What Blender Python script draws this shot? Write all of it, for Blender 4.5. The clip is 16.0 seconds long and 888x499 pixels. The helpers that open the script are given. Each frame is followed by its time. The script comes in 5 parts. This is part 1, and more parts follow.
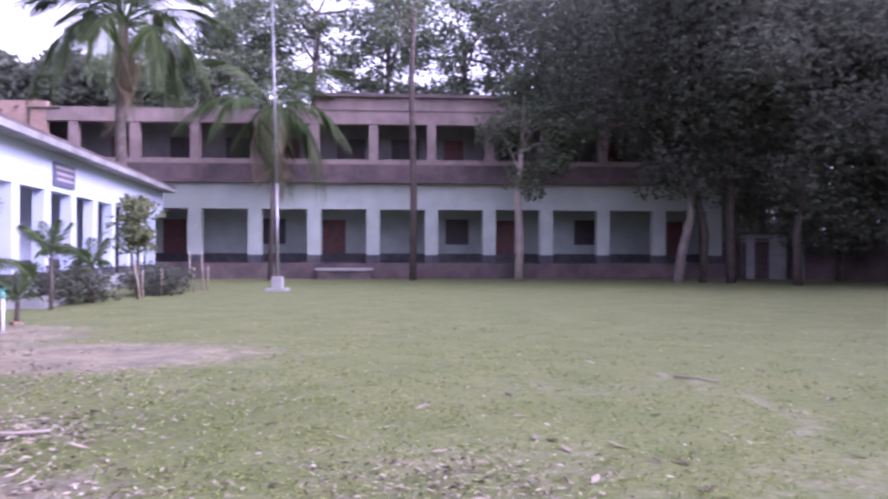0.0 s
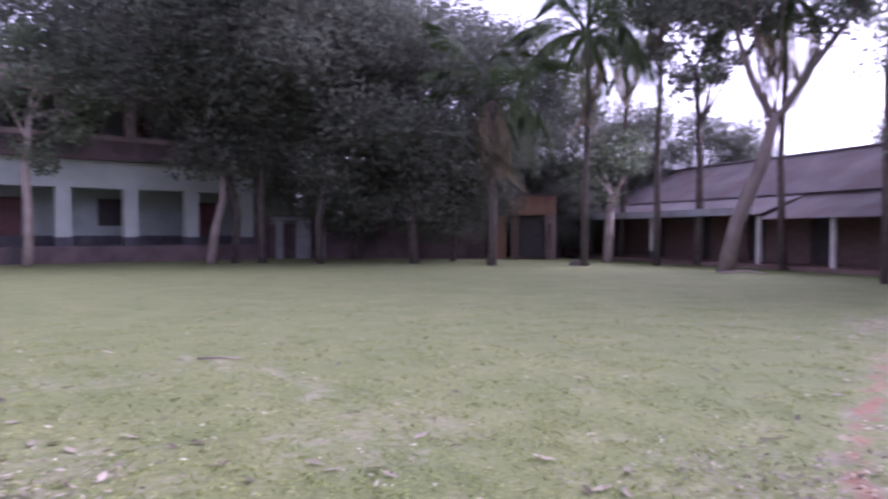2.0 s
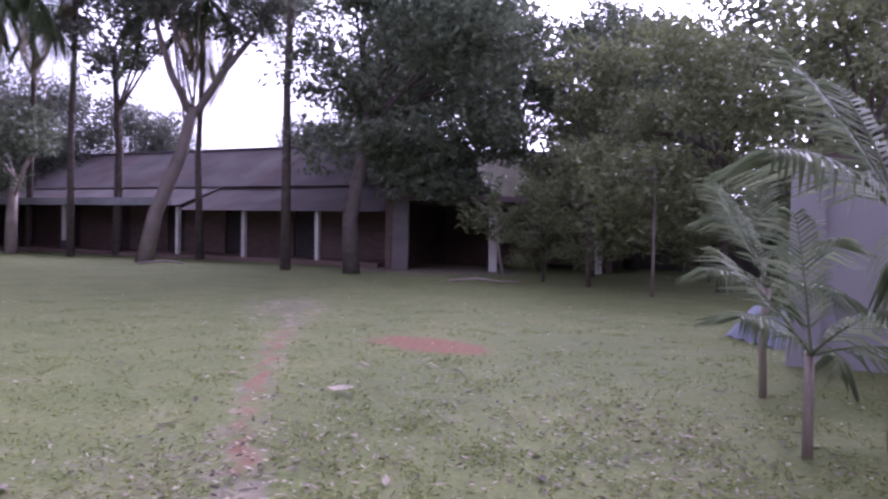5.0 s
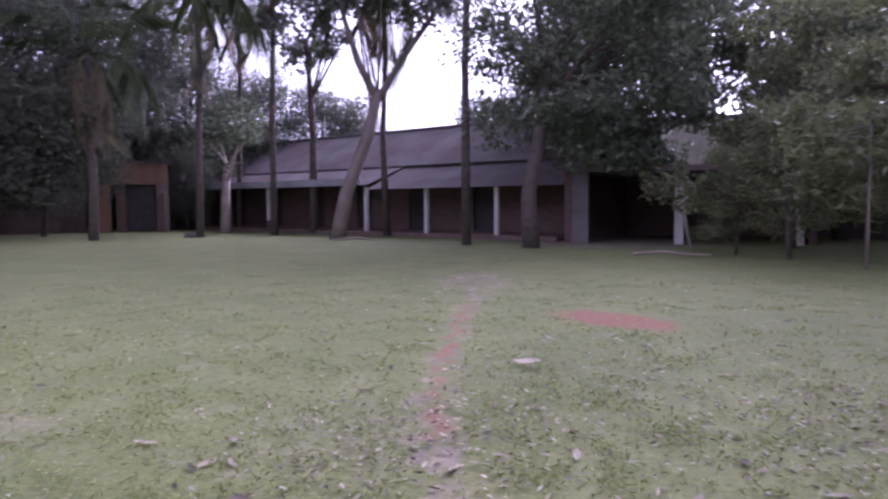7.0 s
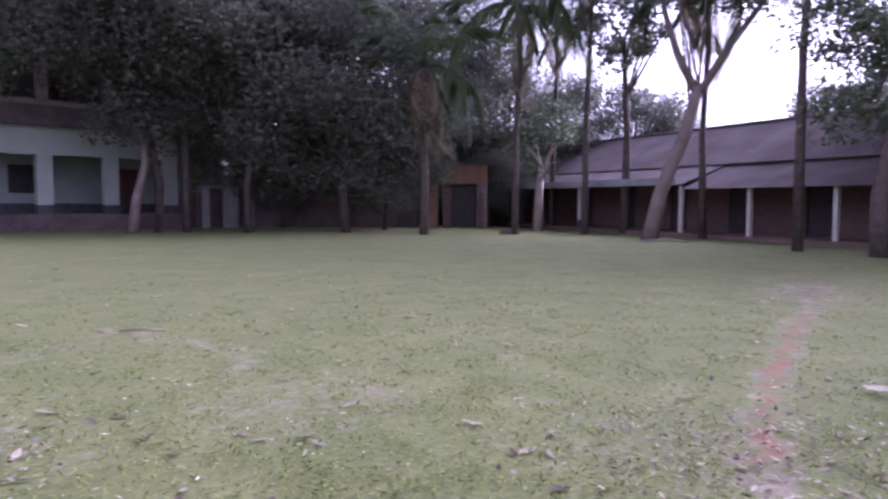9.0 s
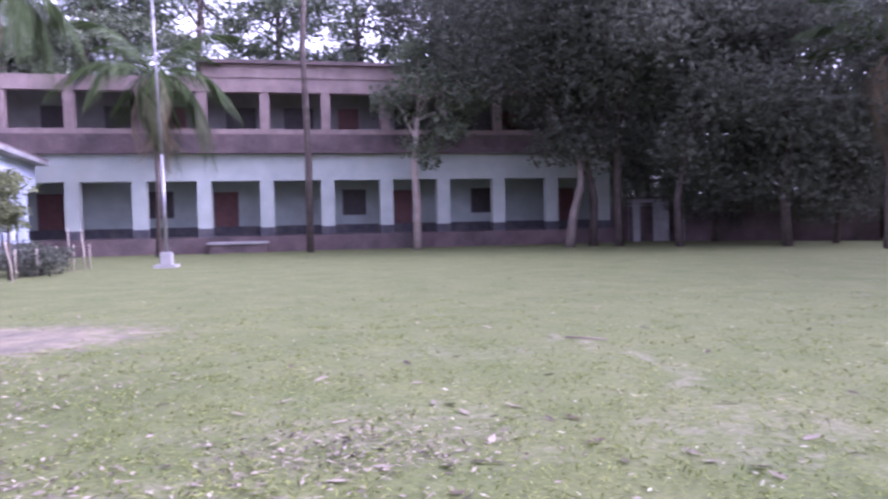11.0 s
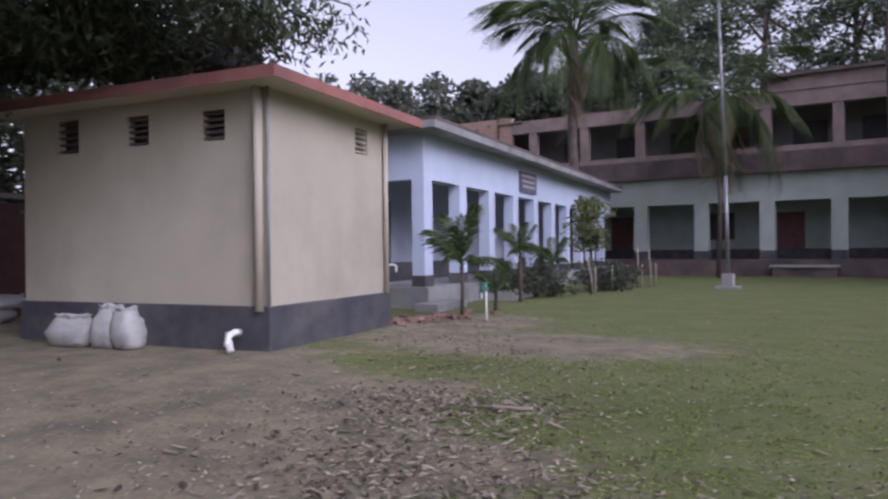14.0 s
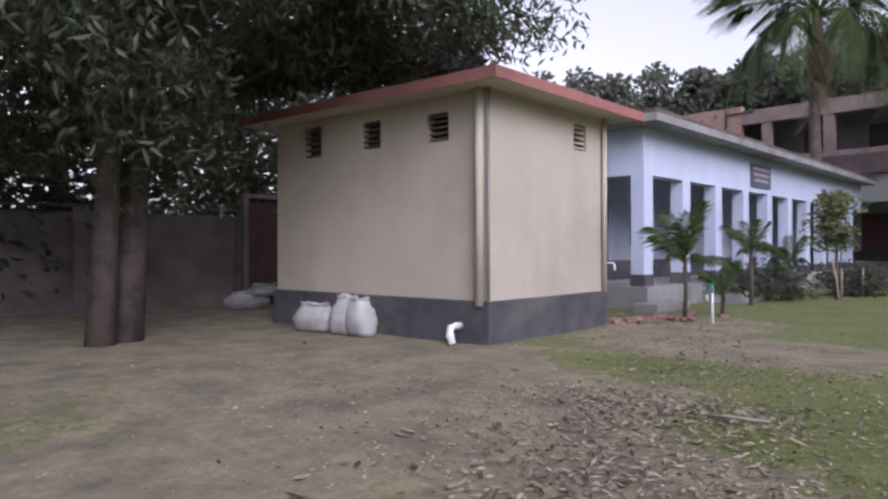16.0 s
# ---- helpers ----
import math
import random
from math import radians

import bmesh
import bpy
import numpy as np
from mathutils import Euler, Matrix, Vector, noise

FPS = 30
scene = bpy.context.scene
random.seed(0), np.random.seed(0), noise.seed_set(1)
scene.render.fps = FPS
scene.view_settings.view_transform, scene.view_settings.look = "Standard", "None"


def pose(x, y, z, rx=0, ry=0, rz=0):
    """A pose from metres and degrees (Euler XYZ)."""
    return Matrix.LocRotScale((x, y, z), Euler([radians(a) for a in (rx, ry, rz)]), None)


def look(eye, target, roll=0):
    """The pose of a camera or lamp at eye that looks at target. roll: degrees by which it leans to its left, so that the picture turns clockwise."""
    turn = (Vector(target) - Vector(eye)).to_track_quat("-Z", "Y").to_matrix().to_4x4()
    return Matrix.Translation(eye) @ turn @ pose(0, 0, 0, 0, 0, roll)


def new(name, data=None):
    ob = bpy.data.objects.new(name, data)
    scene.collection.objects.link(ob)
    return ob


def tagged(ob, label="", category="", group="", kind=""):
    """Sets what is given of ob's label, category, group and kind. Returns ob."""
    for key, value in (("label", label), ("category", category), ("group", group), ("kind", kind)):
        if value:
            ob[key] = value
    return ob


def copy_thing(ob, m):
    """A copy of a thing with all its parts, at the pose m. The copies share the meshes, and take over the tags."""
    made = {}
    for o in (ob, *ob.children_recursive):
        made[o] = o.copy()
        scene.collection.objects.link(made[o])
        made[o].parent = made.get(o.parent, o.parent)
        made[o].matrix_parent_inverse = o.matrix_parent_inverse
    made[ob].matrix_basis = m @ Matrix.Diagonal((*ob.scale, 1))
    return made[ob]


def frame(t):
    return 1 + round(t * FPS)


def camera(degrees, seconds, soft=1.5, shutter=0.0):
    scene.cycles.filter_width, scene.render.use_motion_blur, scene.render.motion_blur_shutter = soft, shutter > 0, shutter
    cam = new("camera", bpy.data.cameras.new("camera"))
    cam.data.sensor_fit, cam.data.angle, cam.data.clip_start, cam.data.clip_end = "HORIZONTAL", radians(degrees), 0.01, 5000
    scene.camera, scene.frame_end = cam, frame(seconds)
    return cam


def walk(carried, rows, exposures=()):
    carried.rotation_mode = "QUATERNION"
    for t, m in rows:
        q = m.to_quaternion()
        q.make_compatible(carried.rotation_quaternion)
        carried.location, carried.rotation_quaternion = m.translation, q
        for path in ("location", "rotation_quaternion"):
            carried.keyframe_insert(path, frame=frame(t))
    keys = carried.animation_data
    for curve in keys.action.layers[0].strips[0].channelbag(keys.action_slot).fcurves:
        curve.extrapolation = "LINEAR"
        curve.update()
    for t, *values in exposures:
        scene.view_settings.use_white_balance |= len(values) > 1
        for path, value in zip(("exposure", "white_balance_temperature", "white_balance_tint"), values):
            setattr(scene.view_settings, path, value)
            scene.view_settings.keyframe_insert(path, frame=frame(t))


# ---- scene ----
cam = camera(63.95, 16.0, soft=2.4, shutter=0.3)
PATH = [
    (0, pose(-0.000, -0.000, 1.250, 90.17, -0.15, 0.00)),
    (0.5, pose(0.026, -0.002, 1.250, 89.77, 0.19, -7.48)),
    (1, pose(0.044, -0.005, 1.250, 89.20, -0.79, -12.79)),
    (1.5, pose(0.068, -0.012, 1.250, 89.43, 1.24, -19.91)),
    (2, pose(0.118, -0.038, 1.250, 88.74, -0.07, -36.13)),
    (2.5, pose(0.142, -0.059, 1.250, 88.55, 0.47, -45.07)),
    (3, pose(0.160, -0.080, 1.250, 88.40, 0.18, -53.20)),
    (3.5, pose(0.176, -0.106, 1.250, 87.63, -1.19, -61.85)),
    (4, pose(0.188, -0.131, 1.250, 88.18, -1.60, -69.85)),
    (4.2, pose(0.190, -0.138, 1.250, 88.42, -1.64, -71.91)),
    (4.725, pose(0.195, -0.157, 1.250, 88.43, -1.36, -77.55)),
    (5.25, pose(0.198, -0.172, 1.250, 88.39, -0.76, -81.90)),
    (5.775, pose(0.198, -0.174, 1.250, 88.22, -0.15, -82.64)),
    (6.3, pose(0.195, -0.157, 1.250, 87.83, 0.13, -77.45)),
    (6.5, pose(0.192, -0.145, 1.250, 87.26, 0.17, -74.03)),
    (7, pose(0.183, -0.119, 1.250, 86.26, 0.35, -66.02)),
    (7.5, pose(0.173, -0.099, 1.250, 86.28, -0.38, -59.60)),
    (8, pose(0.161, -0.081, 1.250, 86.38, -0.40, -53.55)),
    (8.2, pose(0.156, -0.075, 1.250, 86.24, -0.04, -51.41)),
    (8.725, pose(0.141, -0.059, 1.250, 86.26, -0.12, -45.01)),
    (9.25, pose(0.123, -0.042, 1.250, 86.20, -0.27, -37.83)),
    (9.775, pose(0.099, -0.026, 1.250, 86.19, -0.34, -29.80)),
    (10.3, pose(0.071, -0.013, 1.250, 86.37, -0.19, -20.85)),
    (10.5, pose(0.059, -0.009, 1.250, 86.55, 0.01, -17.08)),
    (11, pose(0.028, -0.002, 1.250, 87.64, 1.17, -8.14)),
    (11.5, pose(-0.001, -0.000, 1.250, 88.31, 1.71, 0.23)),
    (12, pose(-0.032, -0.003, 1.250, 89.91, 1.57, 9.33)),
    (12.5, pose(-0.056, -0.008, 1.250, 90.09, 1.11, 16.20)),
    (13, pose(-0.073, -0.014, 1.250, 89.88, 0.45, 21.49)),
    (13.5, pose(-0.096, -0.025, 1.250, 89.94, 0.48, 28.73)),
    (14, pose(-0.114, -0.035, 1.250, 90.07, 0.66, 34.62)),
    (14.5, pose(-0.127, -0.046, 1.250, 90.14, 0.79, 39.55)),
    (15, pose(-0.140, -0.057, 1.250, 90.62, 0.33, 44.35)),
    (15.5, pose(-0.148, -0.066, 1.250, 90.17, 0.09, 47.92)),
    (16, pose(-0.157, -0.076, 1.250, 89.95, 0.05, 51.68)),
]
EXPOSE = [(0, 1.7, 5290, 55), (0.5, 1.95, 5250, 55), (1.5, 1.95, 5270, 55), (2.5, 1.48, 5330, 54), (4.2, 1.38, 5330, 54), (8.2, 1.4, 5330, 54), (10.3, 1.95, 5180, 55), (11.5, 2.0, 5170, 55),
          (12.1, 1.35, 5360, 46), (12.6, 0.98, 5420, 38), (13, 0.74, 5440, 33), (14, 0.3, 5580, 30), (15, 0.28, 5660, 28), (16, 0.55, 5740, 27)]
walk(cam, PATH, EXPOSE)

# ---- sky and sun: late, overcast day ----
world = bpy.data.worlds.new("overcast_sky")
scene.world = world
world.use_nodes = True
wn, wl = world.node_tree.nodes, world.node_tree.links
sky = wn.new("ShaderNodeTexSky")
sky.sky_type, sky.sun_disc = "NISHITA", False
sky.sun_elevation, sky.sun_rotation = radians(34), radians(108)
sky.air_density, sky.dust_density, sky.ozone_density = 1.2, 3.0, 1.0
soften = wn.new("ShaderNodeHueSaturation")
soften.inputs["Saturation"].default_value = 0.10
wl.new(sky.outputs[0], soften.inputs["Color"])
wl.new(soften.outputs[0], wn["Background"].inputs["Color"])
wn["Background"].inputs["Strength"].default_value = 0.15
sun_data = bpy.data.lights.new("sun", "SUN")
sun_data.energy, sun_data.angle, sun_data.color = 0.85, radians(38), (1.0, 0.96, 0.91)
sun = new("sun", sun_data)
sun.matrix_world = look((27, -9, 19.2), (0, 0, 0))


# ---- materials ----
def mat(name, c1, c2, scale=8.0, rough=0.85, bump=0.3, stain=None, stain_scale=0.7, metal=0.0, fine=60.0, random_tint=0.0):
    """Two scales of colour variation and a fine relief, in object coordinates (metres)."""
    m = bpy.data.materials.new(name)
    m.use_nodes = True
    n, l = m.node_tree.nodes, m.node_tree.links
    bsdf = n["Principled BSDF"]
    tc = n.new("ShaderNodeTexCoord")
    big = n.new("ShaderNodeTexNoise")
    big.inputs["Scale"].default_value, big.inputs["Detail"].default_value = scale, 6
    l.new(tc.outputs["Object"], big.inputs["Vector"])
    ramp = n.new("ShaderNodeValToRGB")
    ramp.color_ramp.elements[0].position, ramp.color_ramp.elements[1].position = 0.3, 0.7
    ramp.color_ramp.elements[0].color, ramp.color_ramp.elements[1].color = (*c1, 1), (*c2, 1)
    l.new(big.outputs["Fac"], ramp.inputs["Fac"])
    out = ramp.outputs["Color"]
    if stain:
        st = n.new("ShaderNodeTexNoise")
        st.inputs["Scale"].default_value, st.inputs["Detail"].default_value, st.inputs["Roughness"].default_value = stain_scale, 8, 0.65
        l.new(tc.outputs["Object"], st.inputs["Vector"])
        sr = n.new("ShaderNodeValToRGB")
        sr.color_ramp.elements[0].position, sr.color_ramp.elements[1].position = 0.46, 0.72
        l.new(st.outputs["Fac"], sr.inputs["Fac"])
        mix = n.new("ShaderNodeMix")
        mix.data_type = "RGBA"
        l.new(sr.outputs["Color"], mix.inputs["Factor"])
        l.new(out, mix.inputs["A"])
        mix.inputs["B"].default_value = (*stain, 1)
        out = mix.outputs["Result"]
    if random_tint:
        oi = n.new("ShaderNodeObjectInfo")
        hs = n.new("ShaderNodeHueSaturation")
        mr = n.new("ShaderNodeMapRange")
        mr.inputs["To Min"].default_value, mr.inputs["To Max"].default_value = 1 - random_tint, 1 + random_tint
        l.new(oi.outputs["Random"], mr.inputs["Value"])
        l.new(mr.outputs[0], hs.inputs["Value"])
        l.new(out, hs.inputs["Color"])
        out = hs.outputs["Color"]
    l.new(out, bsdf.inputs["Base Color"])
    bsdf.inputs["Roughness"].default_value, bsdf.inputs["Metallic"].default_value = rough, metal
    if bump:
        fn = n.new("ShaderNodeTexNoise")
        fn.inputs["Scale"].default_value, fn.inputs["Detail"].default_value = fine, 4
        l.new(tc.outputs["Object"], fn.inputs["Vector"])
        bp = n.new("ShaderNodeBump")
        bp.inputs["Strength"].default_value, bp.inputs["Distance"].default_value = bump, 0.01
        l.new(fn.outputs["Fac"], bp.inputs["Height"])
        l.new(bp.outputs[0], bsdf.inputs["Normal"])
    return m


def leaf_mat(name, c1, c2, rough=0.62, through_light=0.4, gloss=0.2):
    """Leaves: colour by leaf (island), some light through the blade."""
    m = bpy.data.materials.new(name)
    m.use_nodes = True
    n, l = m.node_tree.nodes, m.node_tree.links
    bsdf = n["Principled BSDF"]
    geo = n.new("ShaderNodeNewGeometry")
    ramp = n.new("ShaderNodeValToRGB")
    ramp.color_ramp.elements[0].color, ramp.color_ramp.elements[1].color = (*c1, 1), (*c2, 1)
    l.new(geo.outputs["Random Per Island"], ramp.inputs["Fac"])
    l.new(ramp.outputs["Color"], bsdf.inputs["Base Color"])
    bsdf.inputs["Roughness"].default_value = rough
    bsdf.inputs["Specular IOR Level"].default_value = gloss
    tr = n.new("ShaderNodeBsdfTranslucent")
    l.new(ramp.outputs["Color"], tr.inputs["Color"])
    mix = n.new("ShaderNodeMixShader")
    mix.inputs[0].default_value = through_light
    l.new(bsdf.outputs[0], mix.inputs[1])
    l.new(tr.outputs[0], mix.inputs[2])
    l.new(mix.outputs[0], n["Material Output"].inputs["Surface"])
    return m


def brick_mat(name, c1, c2, mortar):
    m = mat(name, c1, c2, 3.0, 0.9, 0.0)
    n, l = m.node_tree.nodes, m.node_tree.links
    tc = n.new("ShaderNodeTexCoord")
    sep, com = n.new("ShaderNodeSeparateXYZ"), n.new("ShaderNodeCombineXYZ")
    add = n.new("ShaderNodeMath")
    l.new(tc.outputs["Object"], sep.inputs[0])
    l.new(sep.outputs[0], add.inputs[0])
    l.new(sep.outputs[1], add.inputs[1])
    l.new(add.outputs[0], com.inputs[0])
    l.new(sep.outputs[2], com.inputs[1])
    bt = n.new("ShaderNodeTexBrick")
    bt.inputs["Scale"].default_value = 1.0
    bt.inputs["Brick Width"].default_value, bt.inputs["Row Height"].default_value = 0.25, 0.08
    bt.inputs["Mortar Size"].default_value = 0.012
    bt.inputs["Color1"].default_value, bt.inputs["Color2"].default_value, bt.inputs["Mortar"].default_value = (*c1, 1), (*c2, 1), (*mortar, 1)
    l.new(com.outputs[0], bt.inputs["Vector"])
    l.new(bt.outputs["Color"], n["Principled BSDF"].inputs["Base Color"])
    bp = n.new("ShaderNodeBump")
    bp.inputs["Strength"].default_value, bp.inputs["Distance"].default_value = 0.6, 0.01
    bp.invert = True
    l.new(bt.outputs["Fac"], bp.inputs["Height"])
    l.new(bp.outputs[0], n["Principled BSDF"].inputs["Normal"])
    return m


M_WHITE = mat("pale_green_limewash", (0.38, 0.415, 0.385), (0.48, 0.515, 0.48), 1.2, 0.9, 0.25, (0.42, 0.44, 0.38), 0.5)
M_GREENWALL = mat("pale_green_inner_wall", (0.34, 0.39, 0.36), (0.41, 0.46, 0.43), 1.5, 0.9, 0.2, (0.28, 0.31, 0.29), 0.6)
M_BLUE = mat("pale_blue_paint", (0.50, 0.56, 0.71), (0.60, 0.66, 0.79), 1.0, 0.85, 0.2, (0.52, 0.56, 0.68), 0.4)
M_CREAM = mat("cream_paint", (0.455, 0.412, 0.325), (0.525, 0.478, 0.38), 0.8, 0.8, 0.2, (0.385, 0.34, 0.27), 0.5)
M_DADO = mat("dark_grey_dado", (0.055, 0.055, 0.065), (0.09, 0.09, 0.10), 3.0, 0.8, 0.3, (0.14, 0.13, 0.12), 1.2)
M_CONC = mat("grey_concrete", (0.26, 0.26, 0.26), (0.36, 0.355, 0.34), 2.0, 0.9, 0.5, (0.17, 0.16, 0.15), 0.9)
M_CONC_DARK = mat("stained_concrete", (0.12, 0.085, 0.085), (0.19, 0.14, 0.135), 1.2, 0.95, 0.5, (0.05, 0.045, 0.045), 0.5)
# Weathered plaster whose colour also carries the shade under the mango tree.
M_CONC_DULL = mat("shade_dulled_weathered_plaster", (0.15, 0.13, 0.125), (0.23, 0.20, 0.19), 1.4, 0.95, 0.4, (0.09, 0.08, 0.075), 0.6)
M_CONC_PINK = mat("raw_pinkish_concrete", (0.24, 0.18, 0.165), (0.32, 0.245, 0.225), 1.6, 0.92, 0.4, (0.16, 0.125, 0.12), 0.6)
M_ORANGE = mat("orange_brown_plaster", (0.27, 0.15, 0.10), (0.36, 0.21, 0.15), 1.6, 0.92, 0.4, (0.18, 0.11, 0.085), 0.6)
M_BRICK = brick_mat("raw_brickwork", (0.36, 0.19, 0.14), (0.46, 0.26, 0.20), (0.36, 0.32, 0.29))
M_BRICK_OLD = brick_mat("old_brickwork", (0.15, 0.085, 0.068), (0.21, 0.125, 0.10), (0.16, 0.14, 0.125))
M_REDPAINT = mat("red_oxide_paint", (0.30, 0.12, 0.10), (0.38, 0.17, 0.145), 2.0, 0.85, 0.2, (0.22, 0.12, 0.11), 0.8)
M_DOOR = mat("dull_maroon_door_paint", (0.13, 0.055, 0.052), (0.18, 0.08, 0.075), 4.0, 0.7, 0.2, (0.09, 0.05, 0.046), 1.5)
# Darker twin of the pale blue; the verandah's shade is in its colour.
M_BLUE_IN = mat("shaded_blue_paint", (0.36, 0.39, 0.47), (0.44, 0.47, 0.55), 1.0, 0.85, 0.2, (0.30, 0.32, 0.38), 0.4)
M_DOOR_OLD = mat("old_maroon_door", (0.06, 0.028, 0.025), (0.10, 0.04, 0.035), 4.0, 0.7, 0.3, (0.05, 0.035, 0.03), 1.5)
M_SHUTTER = mat("dark_shutter", (0.045, 0.04, 0.042), (0.075, 0.06, 0.06), 4.0, 0.6, 0.2)
M_GRILL = mat("dark_iron", (0.05, 0.045, 0.045), (0.08, 0.07, 0.065), 9.0, 0.55, 0.2, None, 1, 0.6)
M_TIN = mat("weathered_tin", (0.088, 0.073, 0.074), (0.15, 0.127, 0.127), 0.7, 0.8, 0.15, (0.10, 0.055, 0.05), 0.45)
M_TIN_NEW = mat("pale_tin", (0.30, 0.31, 0.33), (0.40, 0.41, 0.43), 0.9, 0.6, 0.1, (0.22, 0.20, 0.20), 0.6)
M_POST = mat("whitewashed_post", (0.58, 0.55, 0.50), (0.72, 0.69, 0.63), 3.0, 0.9, 0.3, (0.36, 0.30, 0.27), 1.5)
M_WASH = mat("grey_whitewash", (0.29, 0.28, 0.27), (0.38, 0.37, 0.35), 4.0, 0.9, 0.3, (0.28, 0.26, 0.24), 2.0)
M_STEEL = mat("galvanised_pipe", (0.24, 0.23, 0.24), (0.34, 0.33, 0.34), 5.0, 0.45, 0.05, None, 1, 0.7)
M_PVC = mat("white_plastic", (0.78, 0.78, 0.76), (0.84, 0.84, 0.82), 5.0, 0.4, 0.03)
M_PVCG = mat("green_plastic", (0.10, 0.36, 0.28), (0.14, 0.44, 0.34), 5.0, 0.45, 0.03)
M_SACK = mat("woven_white_sack", (0.40, 0.40, 0.39), (0.54, 0.54, 0.52), 6.0, 0.75, 0.6, (0.24, 0.225, 0.21), 3.0, 0, 90)
M_TANK = mat("black_plastic_tank", (0.02, 0.02, 0.022), (0.035, 0.035, 0.038), 3.0, 0.5, 0.05)
M_SIGN = mat("dark_sign_board", (0.09, 0.10, 0.14), (0.12, 0.13, 0.18), 3.0, 0.6, 0.05)
M_SIGNBAR = mat("pale_sign_lettering", (0.42, 0.34, 0.36), (0.48, 0.40, 0.42), 5.0, 0.7, 0.0)
M_LILAC = mat("lilac_plaster", (0.34, 0.31, 0.34), (0.43, 0.39, 0.42), 1.3, 0.9, 0.2, (0.42, 0.40, 0.44), 0.7)
M_BLUEBAND = mat("faded_blue_plastic", (0.20, 0.22, 0.27), (0.27, 0.29, 0.35), 2.0, 0.85, 0.2, (0.25, 0.27, 0.34), 0.9)
M_BARK = mat("grey_brown_bark", (0.07, 0.055, 0.045), (0.14, 0.11, 0.095), 5.0, 0.95, 1.0, (0.07, 0.055, 0.045), 2.0, 0, 30)
M_BARK_DARK = mat("dark_mango_bark", (0.045, 0.035, 0.03), (0.09, 0.07, 0.06), 6.0, 0.95, 1.0, (0.13, 0.10, 0.085), 2.5, 0, 25)
M_BARK_MID = mat("brown_grey_bark", (0.18, 0.145, 0.125), (0.27, 0.22, 0.195), 4.0, 0.95, 0.8, (0.12, 0.09, 0.075), 2.0, 0, 30)
M_BARK_PALE = mat("pale_bark", (0.30, 0.24, 0.21), (0.42, 0.35, 0.31), 4.0, 0.95, 0.8, (0.20, 0.15, 0.12), 2.0, 0, 30)
M_BAMBOO = mat("dry_bamboo", (0.34, 0.28, 0.22), (0.45, 0.38, 0.31), 6.0, 0.7, 0.2)
# Plaster darkened so that the upper rooms' shade lies in the colour.
M_DARKROOM = mat("room_plaster_dark_for_shade", (0.20, 0.19, 0.18), (0.27, 0.26, 0.25), 1.5, 0.95, 0.2)
M_LEAF = leaf_mat("broad_leaves", (0.085, 0.11, 0.065), (0.19, 0.225, 0.13), 0.42, 0.4, 0.6)
M_LEAF_LIGHT = leaf_mat("young_leaves", (0.12, 0.14, 0.06), (0.25, 0.275, 0.13), 0.42, 0.4, 0.6)
M_LEAF_DARK = leaf_mat("dark_leaves", (0.11, 0.12, 0.092), (0.17, 0.182, 0.138), 0.75, 0.5)
M_LEAF_MANGO = leaf_mat("mango_leaves", (0.05, 0.064, 0.038), (0.12, 0.145, 0.08), 0.45, 0.4, 0.45)
M_PALM = leaf_mat("palm_leaflets", (0.045, 0.07, 0.025), (0.11, 0.15, 0.055), 0.4)
M_PALM_YOUNG = leaf_mat("young_palm_leaflets", (0.12, 0.155, 0.085), (0.25, 0.285, 0.165), 0.55, 0.45, 0.3)
M_PALM_DRY = leaf_mat("dry_palm_leaflets", (0.19, 0.15, 0.095), (0.29, 0.24, 0.16), 0.7)
M_GRASSBLADE = leaf_mat("grass_blades", (0.098, 0.132, 0.024), (0.36, 0.40, 0.13), 0.7, 0.15)
M_DEADLEAF = leaf_mat("dead_leaves", (0.05, 0.038, 0.027), (0.44, 0.38, 0.29), 0.8, 0.1)
M_DEADLEAF_LAWN = leaf_mat("dry_lawn_leaves", (0.22, 0.20, 0.12), (0.56, 0.52, 0.39), 0.8, 0.1)
M_DEADLEAF_DARK = mat("brown_dead_leaf", (0.055, 0.04, 0.028), (0.11, 0.08, 0.055), 20, 0.85, 0.2, None, 1, 0, 60, 0.3)
M_DEADLEAF_PALE = mat("pale_dead_leaf", (0.24, 0.20, 0.145), (0.38, 0.325, 0.24), 20, 0.8, 0.2, None, 1, 0, 60, 0.3)


